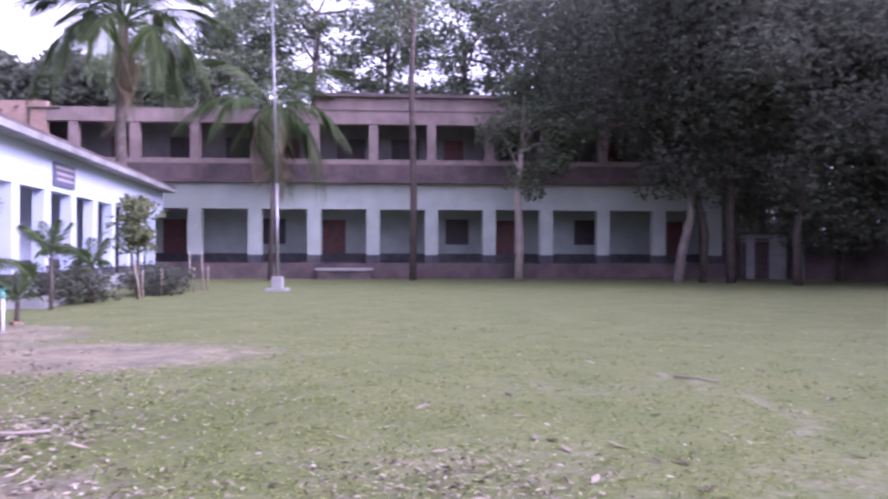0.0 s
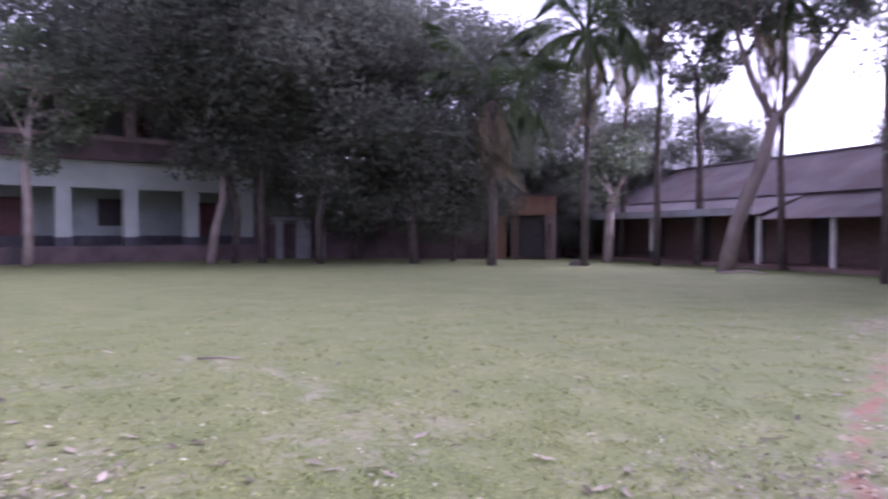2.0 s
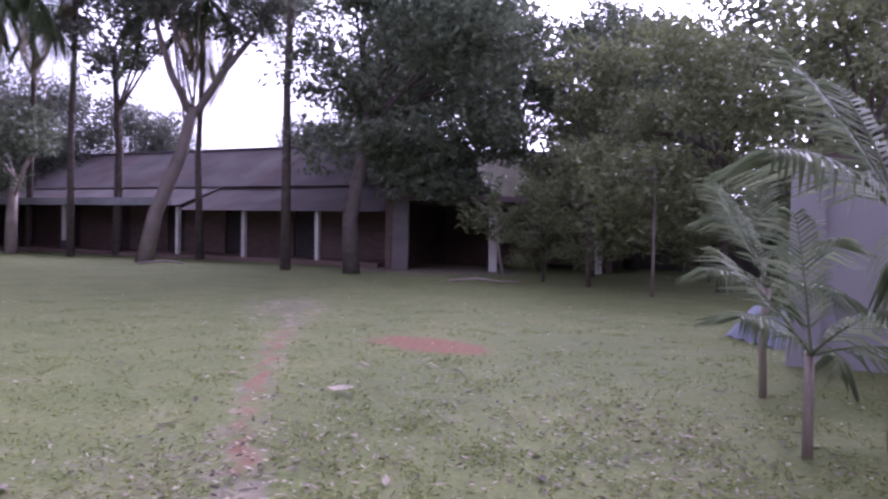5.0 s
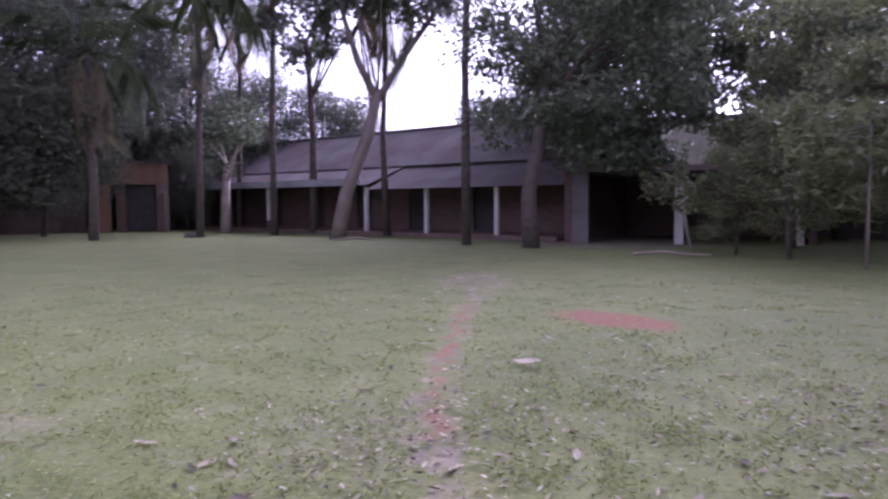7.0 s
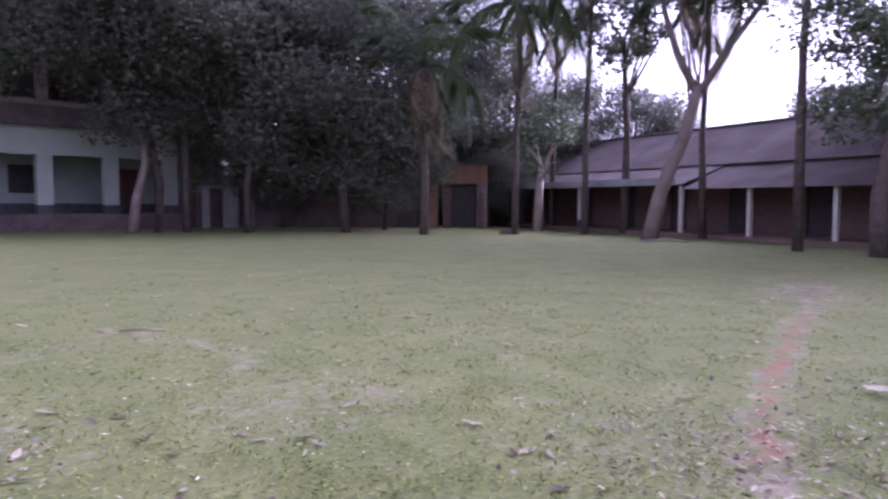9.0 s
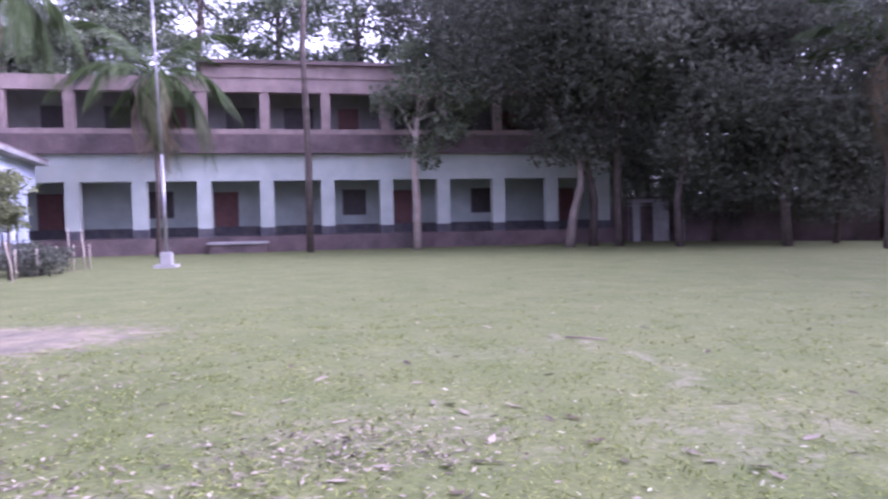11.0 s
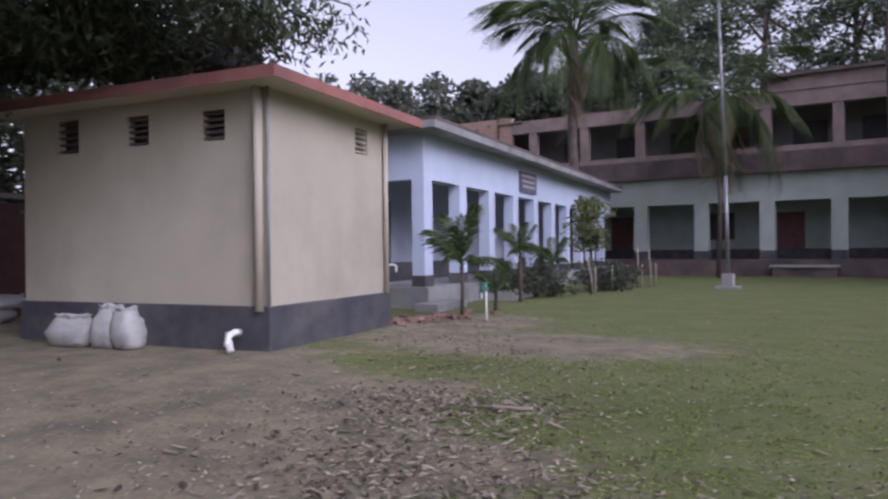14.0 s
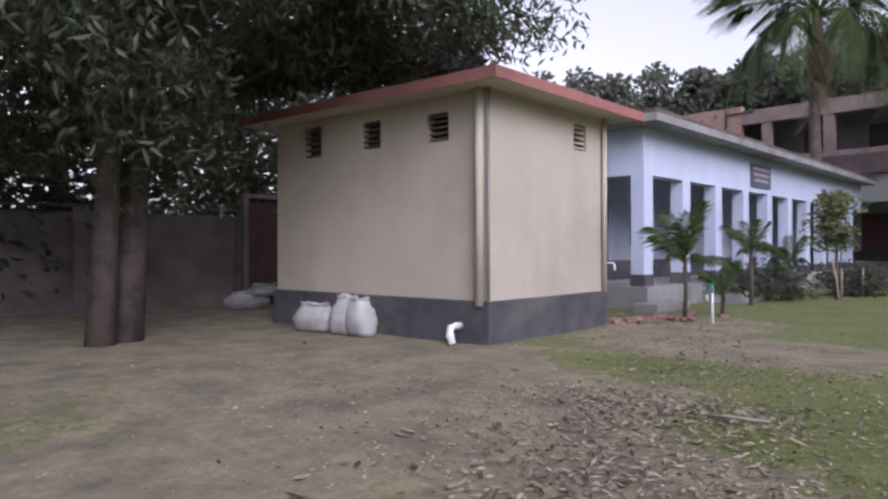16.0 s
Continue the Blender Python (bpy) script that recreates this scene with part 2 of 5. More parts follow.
def ground_mat():
    m = bpy.data.materials.new("trodden_grass_and_soil")
    m.use_nodes = True
    n, l = m.node_tree.nodes, m.node_tree.links
    bsdf = n["Principled BSDF"]
    tc = n.new("ShaderNodeTexCoord")

    def noise_node(scale, detail=6, rough=0.6):
        q = n.new("ShaderNodeTexNoise")
        q.inputs["Scale"].default_value, q.inputs["Detail"].default_value, q.inputs["Roughness"].default_value = scale, detail, rough
        l.new(tc.outputs["Object"], q.inputs["Vector"])
        return q.outputs["Fac"]

    def ramp_node(src, lo, hi, a, b):
        r = n.new("ShaderNodeValToRGB")
        r.color_ramp.elements[0].position, r.color_ramp.elements[1].position = lo, hi
        r.color_ramp.elements[0].color, r.color_ramp.elements[1].color = (*a, 1), (*b, 1)
        l.new(src, r.inputs["Fac"])
        return r.outputs["Color"]

    def blend(fac, a, b):
        x = n.new("ShaderNodeMix")
        x.data_type = "RGBA"
        l.new(fac, x.inputs["Factor"])
        l.new(a, x.inputs["A"])
        l.new(b, x.inputs["B"])
        return x.outputs["Result"]

    def mask(attr, spread):
        at = n.new("ShaderNodeAttribute")
        at.attribute_name = attr
        s = n.new("ShaderNodeMath")
        s.operation = "ADD"
        mul = n.new("ShaderNodeMath")
        mul.operation = "MULTIPLY_ADD"
        l.new(noise_node(5.0, 8, 0.7), mul.inputs[0])
        mul.inputs[1].default_value, mul.inputs[2].default_value = spread, -spread / 2
        l.new(at.outputs["Fac"], s.inputs[0])
        l.new(mul.outputs[0], s.inputs[1])
        return ramp_node(s.outputs[0], 0.38, 0.62, (0, 0, 0), (1, 1, 1))

    green = blend(ramp_node(noise_node(1.1), 0.35, 0.65, (0, 0, 0), (1, 1, 1)),
                  ramp_node(noise_node(26.0, 8, 0.75), 0.34, 0.68, (0.05, 0.068, 0.016), (0.168, 0.2, 0.054)),
                  ramp_node(noise_node(20.0, 8, 0.75), 0.34, 0.68, (0.072, 0.085, 0.024), (0.228, 0.243, 0.082)))
    dry = ramp_node(noise_node(30.0, 8, 0.75), 0.3, 0.7, (0.11, 0.105, 0.058), (0.33, 0.31, 0.195))
    soil = blend(ramp_node(noise_node(1.6, 8, 0.7), 0.4, 0.65, (0, 0, 0), (1, 1, 1)),
                 ramp_node(noise_node(25.0, 8, 0.7), 0.3, 0.7, (0.19, 0.162, 0.1), (0.335, 0.29, 0.184)),
                 ramp_node(noise_node(18.0, 8, 0.7), 0.3, 0.7, (0.09, 0.078, 0.057), (0.18, 0.157, 0.116)))
    red = ramp_node(noise_node(14.0, 8, 0.7), 0.3, 0.7, (0.135, 0.066, 0.03), (0.245, 0.125, 0.06))
    rich = ramp_node(noise_node(24.0, 8, 0.75), 0.34, 0.68, (0.052, 0.067, 0.017), (0.15, 0.178, 0.046))
    colour = blend(mask("lush", 1.0), green, rich)
    colour = blend(ramp_node(noise_node(2.6, 9, 0.78), 0.55, 0.72, (0, 0, 0), (0.75, 0.75, 0.75)), colour, dry)
    colour = blend(mask("dry", 0.9), colour, dry)
    colour = blend(mask("soil", 1.7), colour, soil)
    colour = blend(mask("red", 1.1), colour, red)
    l.new(colour, bsdf.inputs["Base Color"])
    bsdf.inputs["Roughness"].default_value = 0.95
    bp = n.new("ShaderNodeBump")
    bp.inputs["Strength"].default_value, bp.inputs["Distance"].default_value = 0.5, 0.007
    l.new(noise_node(28.0, 8, 0.7), bp.inputs["Height"])
    l.new(bp.outputs[0], bsdf.inputs["Normal"])
    return m


M_GROUND = ground_mat()


# ---- builders ----
def box(bm, x0, x1, y0, y1, z0, z1):
    v = [bm.verts.new(p) for p in ((x0, y0, z0), (x1, y0, z0), (x1, y1, z0), (x0, y1, z0), (x0, y0, z1), (x1, y0, z1), (x1, y1, z1), (x0, y1, z1))]
    for f in ((0, 3, 2, 1), (4, 5, 6, 7), (0, 1, 5, 4), (1, 2, 6, 5), (2, 3, 7, 6), (3, 0, 4, 7)):
        bm.faces.new([v[i] for i in f])


def tube(bm, pts, radii, seg=8, ends=True):
    """A round bar along pts, with a radius at each."""
    rings = []
    for i, p in enumerate(pts):
        a, b = Vector(pts[max(i - 1, 0)]), Vector(pts[min(i + 1, len(pts) - 1)])
        d = (b - a).normalized()
        side = d.cross(Vector((0.31, 0.95, 0.05))).normalized()
        up = side.cross(d)
        rings.append([bm.verts.new(Vector(p) + radii[i] * (math.cos(k * math.tau / seg) * side + math.sin(k * math.tau / seg) * up)) for k in range(seg)])
    for r0, r1 in zip(rings, rings[1:]):
        for k in range(seg):
            f = bm.faces.new((r0[k], r0[(k + 1) % seg], r1[(k + 1) % seg], r1[k]))
            f.smooth = True
    if ends:
        bm.faces.new(rings[0])
        bm.faces.new(rings[-1][::-1])


def finish(name, bm, material, bevel=0.0):
    if bevel:
        bmesh.ops.bevel(bm, geom=bm.edges[:], offset=bevel, segments=1, affect="EDGES", profile=0.5)
    bmesh.ops.recalc_face_normals(bm, faces=bm.faces[:])
    me = bpy.data.meshes.new(name)
    bm.to_mesh(me)
    bm.free()
    me.materials.append(material)
    return me


def part(name, bm, material, parent, label="", bevel=0.0):
    ob = new(name, finish(name, bm, material, bevel))
    ob.parent = parent
    if label:
        ob["label"] = label
    return ob


def boxes(name, dims, material, parent, label="", bevel=0.0):
    """One part out of some boxes."""
    bm = bmesh.new()
    for d in dims:
        box(bm, *d)
    return part(name, bm, material, parent, label, bevel)


def thing(name, m, label, category, group="", kind=""):
    ob = new(name)
    ob.empty_display_size = 0.3
    ob.matrix_basis = m
    return tagged(ob, label, category, group, kind)


def corrugated(bm, x0, x1, ya, za, yb, zb, wave=0.076, depth=0.012, steps=4, thick=0.004):
    """A corrugated sheet whose waves run from (ya, za) down to (yb, zb)."""
    count = int((x1 - x0) / wave * steps)
    rows = []
    for j in range(2):
        y, z = (ya, za) if j == 0 else (yb, zb)
        rows.append([bm.verts.new((x0 + (x1 - x0) * i / count, y, z + depth * math.sin(math.tau * i / steps))) for i in range(count + 1)])
    for i in range(count):
        bm.faces.new((rows[0][i], rows[0][i + 1], rows[1][i + 1], rows[1][i]))


# ---- ground ----
def axis(lo, hi, step, far):
    mid = list(np.arange(lo, hi + step / 2, step))
    out, s, p = [], step, hi
    while p < far:
        s *= 1.35
        p += s
        out.append(p)
    left, s, p = [], step, lo
    while p > -far:
        s *= 1.35
        p -= s
        left.append(p)
    return np.array(left[::-1] + mid + out)


def segment_distance(px, py, pts):
    best = np.full(px.shape, 1e9)
    for (ax, ay), (bx, by) in zip(pts, pts[1:]):
        t = np.clip(((px - ax) * (bx - ax) + (py - ay) * (by - ay)) / ((bx - ax) ** 2 + (by - ay) ** 2), 0, 1)
        best = np.minimum(best, np.hypot(px - ax - t * (bx - ax), py - ay - t * (by - ay)))
    return best


def blob(px, py, cx, cy, rx, ry, turn=0.0):
    c, s = math.cos(radians(turn)), math.sin(radians(turn))
    u, v = ((px - cx) * c + (py - cy) * s) / rx, (-(px - cx) * s + (py - cy) * c) / ry
    return np.clip(1.25 - 0.75 * np.hypot(u, v), 0, 1)


def ground_masks(px, py):
    """Bare soil, red soil and dry trodden grass, each 0 to 1."""
    soil = np.zeros(px.shape)
    for b in ((-4.9, 8.4, 2.6, 1.25, 8), (-7.0, 10.2, 1.6, 1.7, 0), (-8.2, 3.6, 4.4, 3.0, 10), (-4.6, 2.6, 2.6, 1.5, 25), (-12.0, 0.5, 6.0, 5.0, 0), (-3.6, 1.0, 2.2, 1.3, 0), (-6.4, 5.4, 2.1, 1.2, 20), (-14.0, 5.0, 3.0, 5.0, 0), (23.0, 4.0, 3.0, 3.0, 70), (-4.3, 4.5, 1.7, 1.0, 45), (-2.6, 3.2, 1.0, 0.5, 40), (10.9, 4.1, 2.6, 1.0, 20)):
        soil = np.maximum(soil, blob(px, py, *b) * (0.5 if b[0] == 10.9 else 1))
    path = [(2.2, 0.8), (2.99, 1.11), (3.56, 1.46), (4.35, 1.81), (5.28, 2.15), (7.03, 2.79), (8.72, 3.27), (11.46, 4.0)]
    soil = np.maximum(soil, np.clip(0.95 - segment_distance(px, py, path) / 0.28, 0, 0.50))
    red = np.clip(1.0 - segment_distance(px, py, path[2:7]) / 0.18, 0, 0.54)
    red = np.maximum(red, 0.95 * blob(px, py, 7.84, 1.30, 0.80, 0.42, 60))
    track = [(2.2, 7.4), (2.37, 6.99), (2.75, 6.1), (2.8, 5.3), (2.45, 4.9)]
    dry = np.clip(1.0 - segment_distance(px, py, track) / 0.2, 0, 0.52)
    for b in ((0.2, 4.2, 2.2, 1.3, 0), (2.4, 3.8, 1.6, 1.3, 0), (-1.2, 3.0, 1.8, 1.3, 0), (3.4, 1.9, 1.4, 1.2, 0), (-3.0, 5.0, 1.6, 0.8, 0), (1.2, 6.6, 1.8, 0.7, 0)):
        dry = np.maximum(dry, 0.43 * blob(px, py, *b))
    grass_island = np.maximum(blob(px, py, -1.95, 5.7, 1.25, 0.95, 30), blob(px, py, -4.4, 6.3, 1.5, 0.45, 8))
    soil = np.clip(soil - 0.9 * grass_island, 0, 1)
    lush = np.zeros(px.shape)
    for b in ((5.4, 1.1, 1.9, 1.2, 15), (-2.0, 5.4, 1.5, 1.2, 30), (-4.6, 6.4, 1.0, 0.5, 10), (7.5, -0.4, 2.5, 1.4, 0)):
        lush = np.maximum(lush, 0.62 * blob(px, py, *b))
    return soil, red, dry, lush


def ground_height(px, py):
    """Small unevenness of the yard."""
    return 0.009 * np.sin(px * 1.7 + 0.6 * np.sin(py * 1.1)) * np.sin(py * 1.3 + 0.5 * np.sin(px * 0.9)) + 0.0015 * np.sin(px * 5.1 + py * 3.7) - 0.012


def build_ground():
    xs, ys = axis(-18, 28, 0.22, 900), axis(-8, 34, 0.22, 900)
    gx, gy = np.meshgrid(xs, ys)
    nx, ny = len(xs), len(ys)
    gz = ground_height(gx, gy)
    me = bpy.data.meshes.new("ground")
    idx = np.arange(nx * ny).reshape(ny, nx)
    faces = np.stack([idx[:-1, :-1], idx[:-1, 1:], idx[1:, 1:], idx[1:, :-1]], -1).reshape(-1, 4)
    me.from_pydata(np.stack([gx, gy, gz], -1).reshape(-1, 3).tolist(), [], faces.tolist())
    for name, values in zip(("soil", "red", "dry", "lush"), ground_masks(gx, gy)):
        me.attributes.new(name, "FLOAT", "POINT").data.foreach_set("value", values.ravel().astype(np.float32))
    me.materials.append(M_GROUND)
    me.polygons.foreach_set("use_smooth", [True] * len(me.polygons))
    return tagged(new("ground", me), "trodden school yard of short grass and bare soil", "ground", kind="structure")


build_ground()

# ---- two-storey building along the far side of the yard ----
BAY, PILLAR, N_RIGHT = 2.737, 0.62, 13.40
WINDOW_SHIFT = {2: 1.6, 4: 0.45, 7: -0.55, 10: 0.6}


def far_building():
    b = thing("school_building", pose(0, 33.5, 0, 0, 0, 3.32), "long two-storey school with limewashed arcade and raw brick upper floor", "building")
    left, right, depth = -22.6, N_RIGHT, 8.0
    boxes("plinth", [(left, right + 0.3, -0.35, depth, -0.3, 0.70)], M_CONC_DARK, b, "low stained plinth")
    boxes("step", [(-5.9, -3.3, -1.0, -0.35, 0.36, 0.48)], M_WASH, b, "pale worn step slab", 0.02)
    boxes("step_base", [(-5.8, -3.4, -0.9, -0.35, -0.1, 0.36)], M_CONC_DARK, b)
    for k in range(14):
        x1 = right - BAY * k
        pillar = boxes("pillar", [(x1 - PILLAR, x1, 0, 0.4, 1.09, 3.22)], M_WHITE, b)
        boxes("dado", [(x1 - PILLAR - 0.012, x1 + 0.012, -0.012, 0.412, 0.70, 1.09)], M_DADO, pillar, "dark painted foot")
    boxes("beam", [(left, right, 0, 0.4, 3.22, 4.42)], M_WHITE, b, "pale green limewashed beam wall")
    boxes("sunshade", [(left, right + 0.3, -0.45, 0.4, 4.42, 4.56)], M_CONC_DARK, b, "projecting stained slab edge")
    boxes("parapet", [(left, right, -0.02, 0.3, 4.56, 5.32)], M_CONC_DARK, b, "black-stained band")
    boxes("verandah_ceiling", [(left, right, 0.4, 2.6, 4.10, 4.42)], M_WHITE, b)
    # inner wall with its doors and windows
    holes = []
    for k in range(13):
        x0 = right - BAY * (k + 1)
        if k % 3 == 0:
            shift = 0.75 if k == 0 else -0.2 if k == 6 else 0.15
            holes.append((x0 + shift, x0 + shift + 1.15, 0.70, 2.85, "door"))
        elif k in WINDOW_SHIFT:
            holes.append((x0 + WINDOW_SHIFT[k], x0 + WINDOW_SHIFT[k] + 1.3, 1.55, 2.95, "window"))
    x = left
    for h in sorted(holes):
        boxes("inner_wall", [(x, h[0], 2.6, 2.85, 0.70, 4.10)], M_GREENWALL, b, "pale green verandah wall")
        boxes("wall_head", [(h[0], h[1], 2.6, 2.85, h[3], 4.10)], M_GREENWALL, b)
        if h[4] == "window":
            boxes("wall_foot", [(h[0], h[1], 2.6, 2.85, 0.70, h[2])], M_GREENWALL, b)
        x = h[1]
    boxes("inner_wall", [(x, right, 2.6, 2.85, 0.70, 4.10)], M_GREENWALL, b, "pale green verandah wall")
    boxes("inner_dado", [(left, right, 2.585, 2.6, 0.70, 1.15)], M_DADO, b)
    for h in holes:
        if h[4] == "door":
            d = boxes("door", [(h[0], h[1], 2.66, 2.72, 0.72, h[3] - 0.02)], M_DOOR, b, "dark red double door")
            boxes("door_panel", [(h[0] + 0.08 + 0.52 * i, h[0] + 0.50 + 0.52 * i, 2.64, 2.66, z0, z1) for i in (0, 1) for z0, z1 in ((0.85, 1.65), (1.8, 2.7))], M_DOOR, d)
        else:
            w = boxes("window", [(h[0], h[1], 2.70, 2.76, h[2], h[3])], M_SHUTTER, b, "dark shuttered window")
            boxes("window_frame", [(h[0], h[1], 2.62, 2.68, h[2], h[2] + 0.06), (h[0], h[1], 2.62, 2.68, h[3] - 0.06, h[3]), (h[0], h[0] + 0.06, 2.62, 2.68, h[2], h[3]), (h[1] - 0.06, h[1], 2.62, 2.68, h[2], h[3])], M_GREENWALL, w)
            boxes("grille", [(h[0] + 0.1 + 0.12 * i, h[0] + 0.115 + 0.12 * i, 2.655, 2.67, h[2], h[3]) for i in range(10)], M_GRILL, w)
    boxes("end_wall", [(right - 0.25, right - 0.002, 2.85, depth, 0.70, 4.42), (left, left + 0.25, 2.85, depth, 0.7, 4.42), (left, right, depth - 0.25, depth, 0.7, 4.42)], M_WHITE, b)
    boxes("floor_slab", [(left, right, 0.4, depth, 4.42, 4.56)], M_CONC, b)
    # upper storey
    boxes("upper_sill", [(left, right, 0.0, 0.25, 5.32, 5.55)], M_CONC_PINK, b, "raw brick sill wall")
    for k in range(14):
        x1 = right - BAY * k - 0.1
        if x1 > -18:
            boxes("upper_pillar", [(x1 - 0.42, x1, 0.0, 0.35, 5.55, 7.20)], M_CONC_PINK, b, "raw concrete pillar")
    boxes("upper_lintel", [(-18.2, right, -0.04, 0.35, 7.20, 7.42)], M_CONC_PINK, b, "raw concrete lintel band")
    boxes("upper_wall", [(-18.2, right, 0.0, 0.3, 7.42, 7.85)], M_CONC_PINK, b, "rough plastered wall")
    boxes("brick_wall", [(left, -18.2, 0.0, 0.3, 5.55, 8.1)], M_BRICK, b, "bare red brick wall")
    for dx, dz in ((-21.6, 7.6), (-20.9, 7.75), (-20.3, 7.6), (-19.6, 7.75)):
        boxes("putlog_stub", [(dx, dx + 0.16, -0.05, -0.002, dz, dz + 0.07)], M_SHUTTER, b)
    boxes("iron_frame", [(-19.0, -18.93, -0.06, -0.003, 6.3, 7.8), (-19.0, -17.6, -0.06, -0.003, 7.73, 7.8)], M_GRILL, b, "dark iron bars")
    boxes("roof_parapet", [(-6.0, right, -0.05, 0.25, 7.85, 8.45)], M_CONC_PINK, b, "stained parapet")
    boxes("roof_edge", [(-6.1, right, -0.25, 0.35, 8.45, 8.60)], M_CONC_DARK, b, "dark roof edge")
    boxes("roof", [(left, right, 0.35, depth, 7.70, 7.85)], M_CONC, b)
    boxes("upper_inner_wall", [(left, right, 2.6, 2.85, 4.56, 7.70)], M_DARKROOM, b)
    boxes("upper_end_wall", [(right - 0.25, right - 0.003, 0.35, depth, 4.56, 7.70), (left, left + 0.25, 0.35, depth, 4.56, 7.7), (left + 0.25, right - 0.25, depth - 0.25, depth, 4.56, 7.7)], M_BRICK_OLD, b)
    for k in range(11):
        x0 = right - BAY * (k + 1)
        if k % 3 == 1:
            boxes("upper_door", [(x0 + 0.4, x0 + 1.4, 2.56, 2.6, 4.7, 6.9)], M_DOOR, b, "reddish wooden door")
        else:
            boxes("upper_window", [(x0 + 0.5, x0 + 1.9, 2.56, 2.6, 5.5, 6.9)], M_SHUTTER, b, "dark window opening")
    return b


far_building()


# ---- single-storey pale blue building ----
def blue_building():
    b = thing("office_building", pose(-9.33, 12.56, 0, 0, 0, 99.5), "single-storey pale blue school block with pillared verandah", "building")
    length, depth, lint = 19.4, 7.0, 2.83
    boxes("plinth", [(-0.25, length, -0.2, depth, -0.3, 0.45)], M_CONC, b, "grey cement plinth")
    boxes("step", [(-0.9, 0.6, -0.75, -0.2, -0.1, 0.16)], M_CONC, b, "cement step", 0.015)
    boxes("step", [(2.6, 4.4, -1.1, -0.2, -0.1, 0.26)], M_CONC, b, "cement step", 0.015)
    for k in range(10):
        x0 = 1.95 * k
        p = boxes("pillar", [(x0, x0 + 0.42, 0, 0.3, 0.70, lint)], M_BLUE, b)
        boxes("dado", [(x0 - 0.012, x0 + 0.432, -0.012, 0.312, 0.45, 0.70)], M_DADO, p, "dark painted foot")
    p = boxes("pillar", [(0.0, 0.3, 2.1, 2.5, 0.45, lint)], M_BLUE, b)
    boxes("beam", [(0, length, 0, 0.3, lint, 3.84), (0, 0.3, 0.3, depth, lint, 3.84)], M_BLUE, b, "pale blue beam wall")
    boxes("roof_slab", [(-0.55, length, -0.55, depth + 0.3, 3.84, 4.00)], M_CONC, b, "grey weathered roof slab")
    boxes("roof_lip", [(-0.55, length, -0.55, -0.43, 4.00, 4.08), (-0.55, -0.43, -0.43, depth + 0.3, 4.00, 4.08)], M_CONC_DARK, b, "stained drip edge")
    holes = [(1.2, 2.3, 0.45, 2.55, "door"), (3.4, 4.7, 1.35, 2.5, "window"), (6.0, 7.1, 0.45, 2.55, "door"), (8.3, 9.6, 1.35, 2.5, "window"), (10.8, 11.9, 0.45, 2.55, "door"), (13.2, 14.5, 1.35, 2.5, "window")]
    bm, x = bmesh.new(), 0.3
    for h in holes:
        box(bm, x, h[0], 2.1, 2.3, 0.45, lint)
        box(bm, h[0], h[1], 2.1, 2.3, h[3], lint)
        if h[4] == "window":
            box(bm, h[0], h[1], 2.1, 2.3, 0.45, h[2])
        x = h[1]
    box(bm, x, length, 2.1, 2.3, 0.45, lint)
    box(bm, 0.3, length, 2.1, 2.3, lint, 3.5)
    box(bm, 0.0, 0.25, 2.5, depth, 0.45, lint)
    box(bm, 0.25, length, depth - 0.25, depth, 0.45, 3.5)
    part("inner_wall", bm, M_BLUE_IN, b, "blue verandah wall, toned down for shade")
    boxes("inner_dado", [(0.3, length, 2.085, 2.1, 0.45, 0.95)], M_DADO, b)
    boxes("end_window", [(-0.02, 0.0, 3.0, 3.9, 1.3, 2.5)], M_SHUTTER, b, "dark barred window")
    for h in holes:
        if h[4] == "door":
            d = boxes("door", [(h[0], h[1], 2.15, 2.2, 0.47, h[3] - 0.02)], M_SHUTTER, b, "dark double door")
        else:
            w = boxes("window", [(h[0], h[1], 2.2, 2.25, h[2], h[3])], M_SHUTTER, b, "dark barred window")
            boxes("grille", [(h[0] + 0.12 * i, h[0] + 0.012 + 0.12 * i, 2.15, 2.165, h[2], h[3]) for i in range(1, 11)], M_GRILL, w)
    boxes("ceiling", [(0.3, length, 0.3, 2.1, 3.50, 3.84)], M_BLUE, b)
    sign = boxes("sign_board", [(6.35, 7.95, -0.05, -0.004, 2.98, 3.62)], M_SIGN, b, "dark sign board with unreadable lettering")
    boxes("lettering", [(6.47 + 0.04 * i, 7.83 - 0.05 * i, -0.058, -0.052, 3.46 - 0.16 * i, 3.53 - 0.16 * i) for i in range(3)], M_SIGNBAR, sign)
    return b


blue_building()


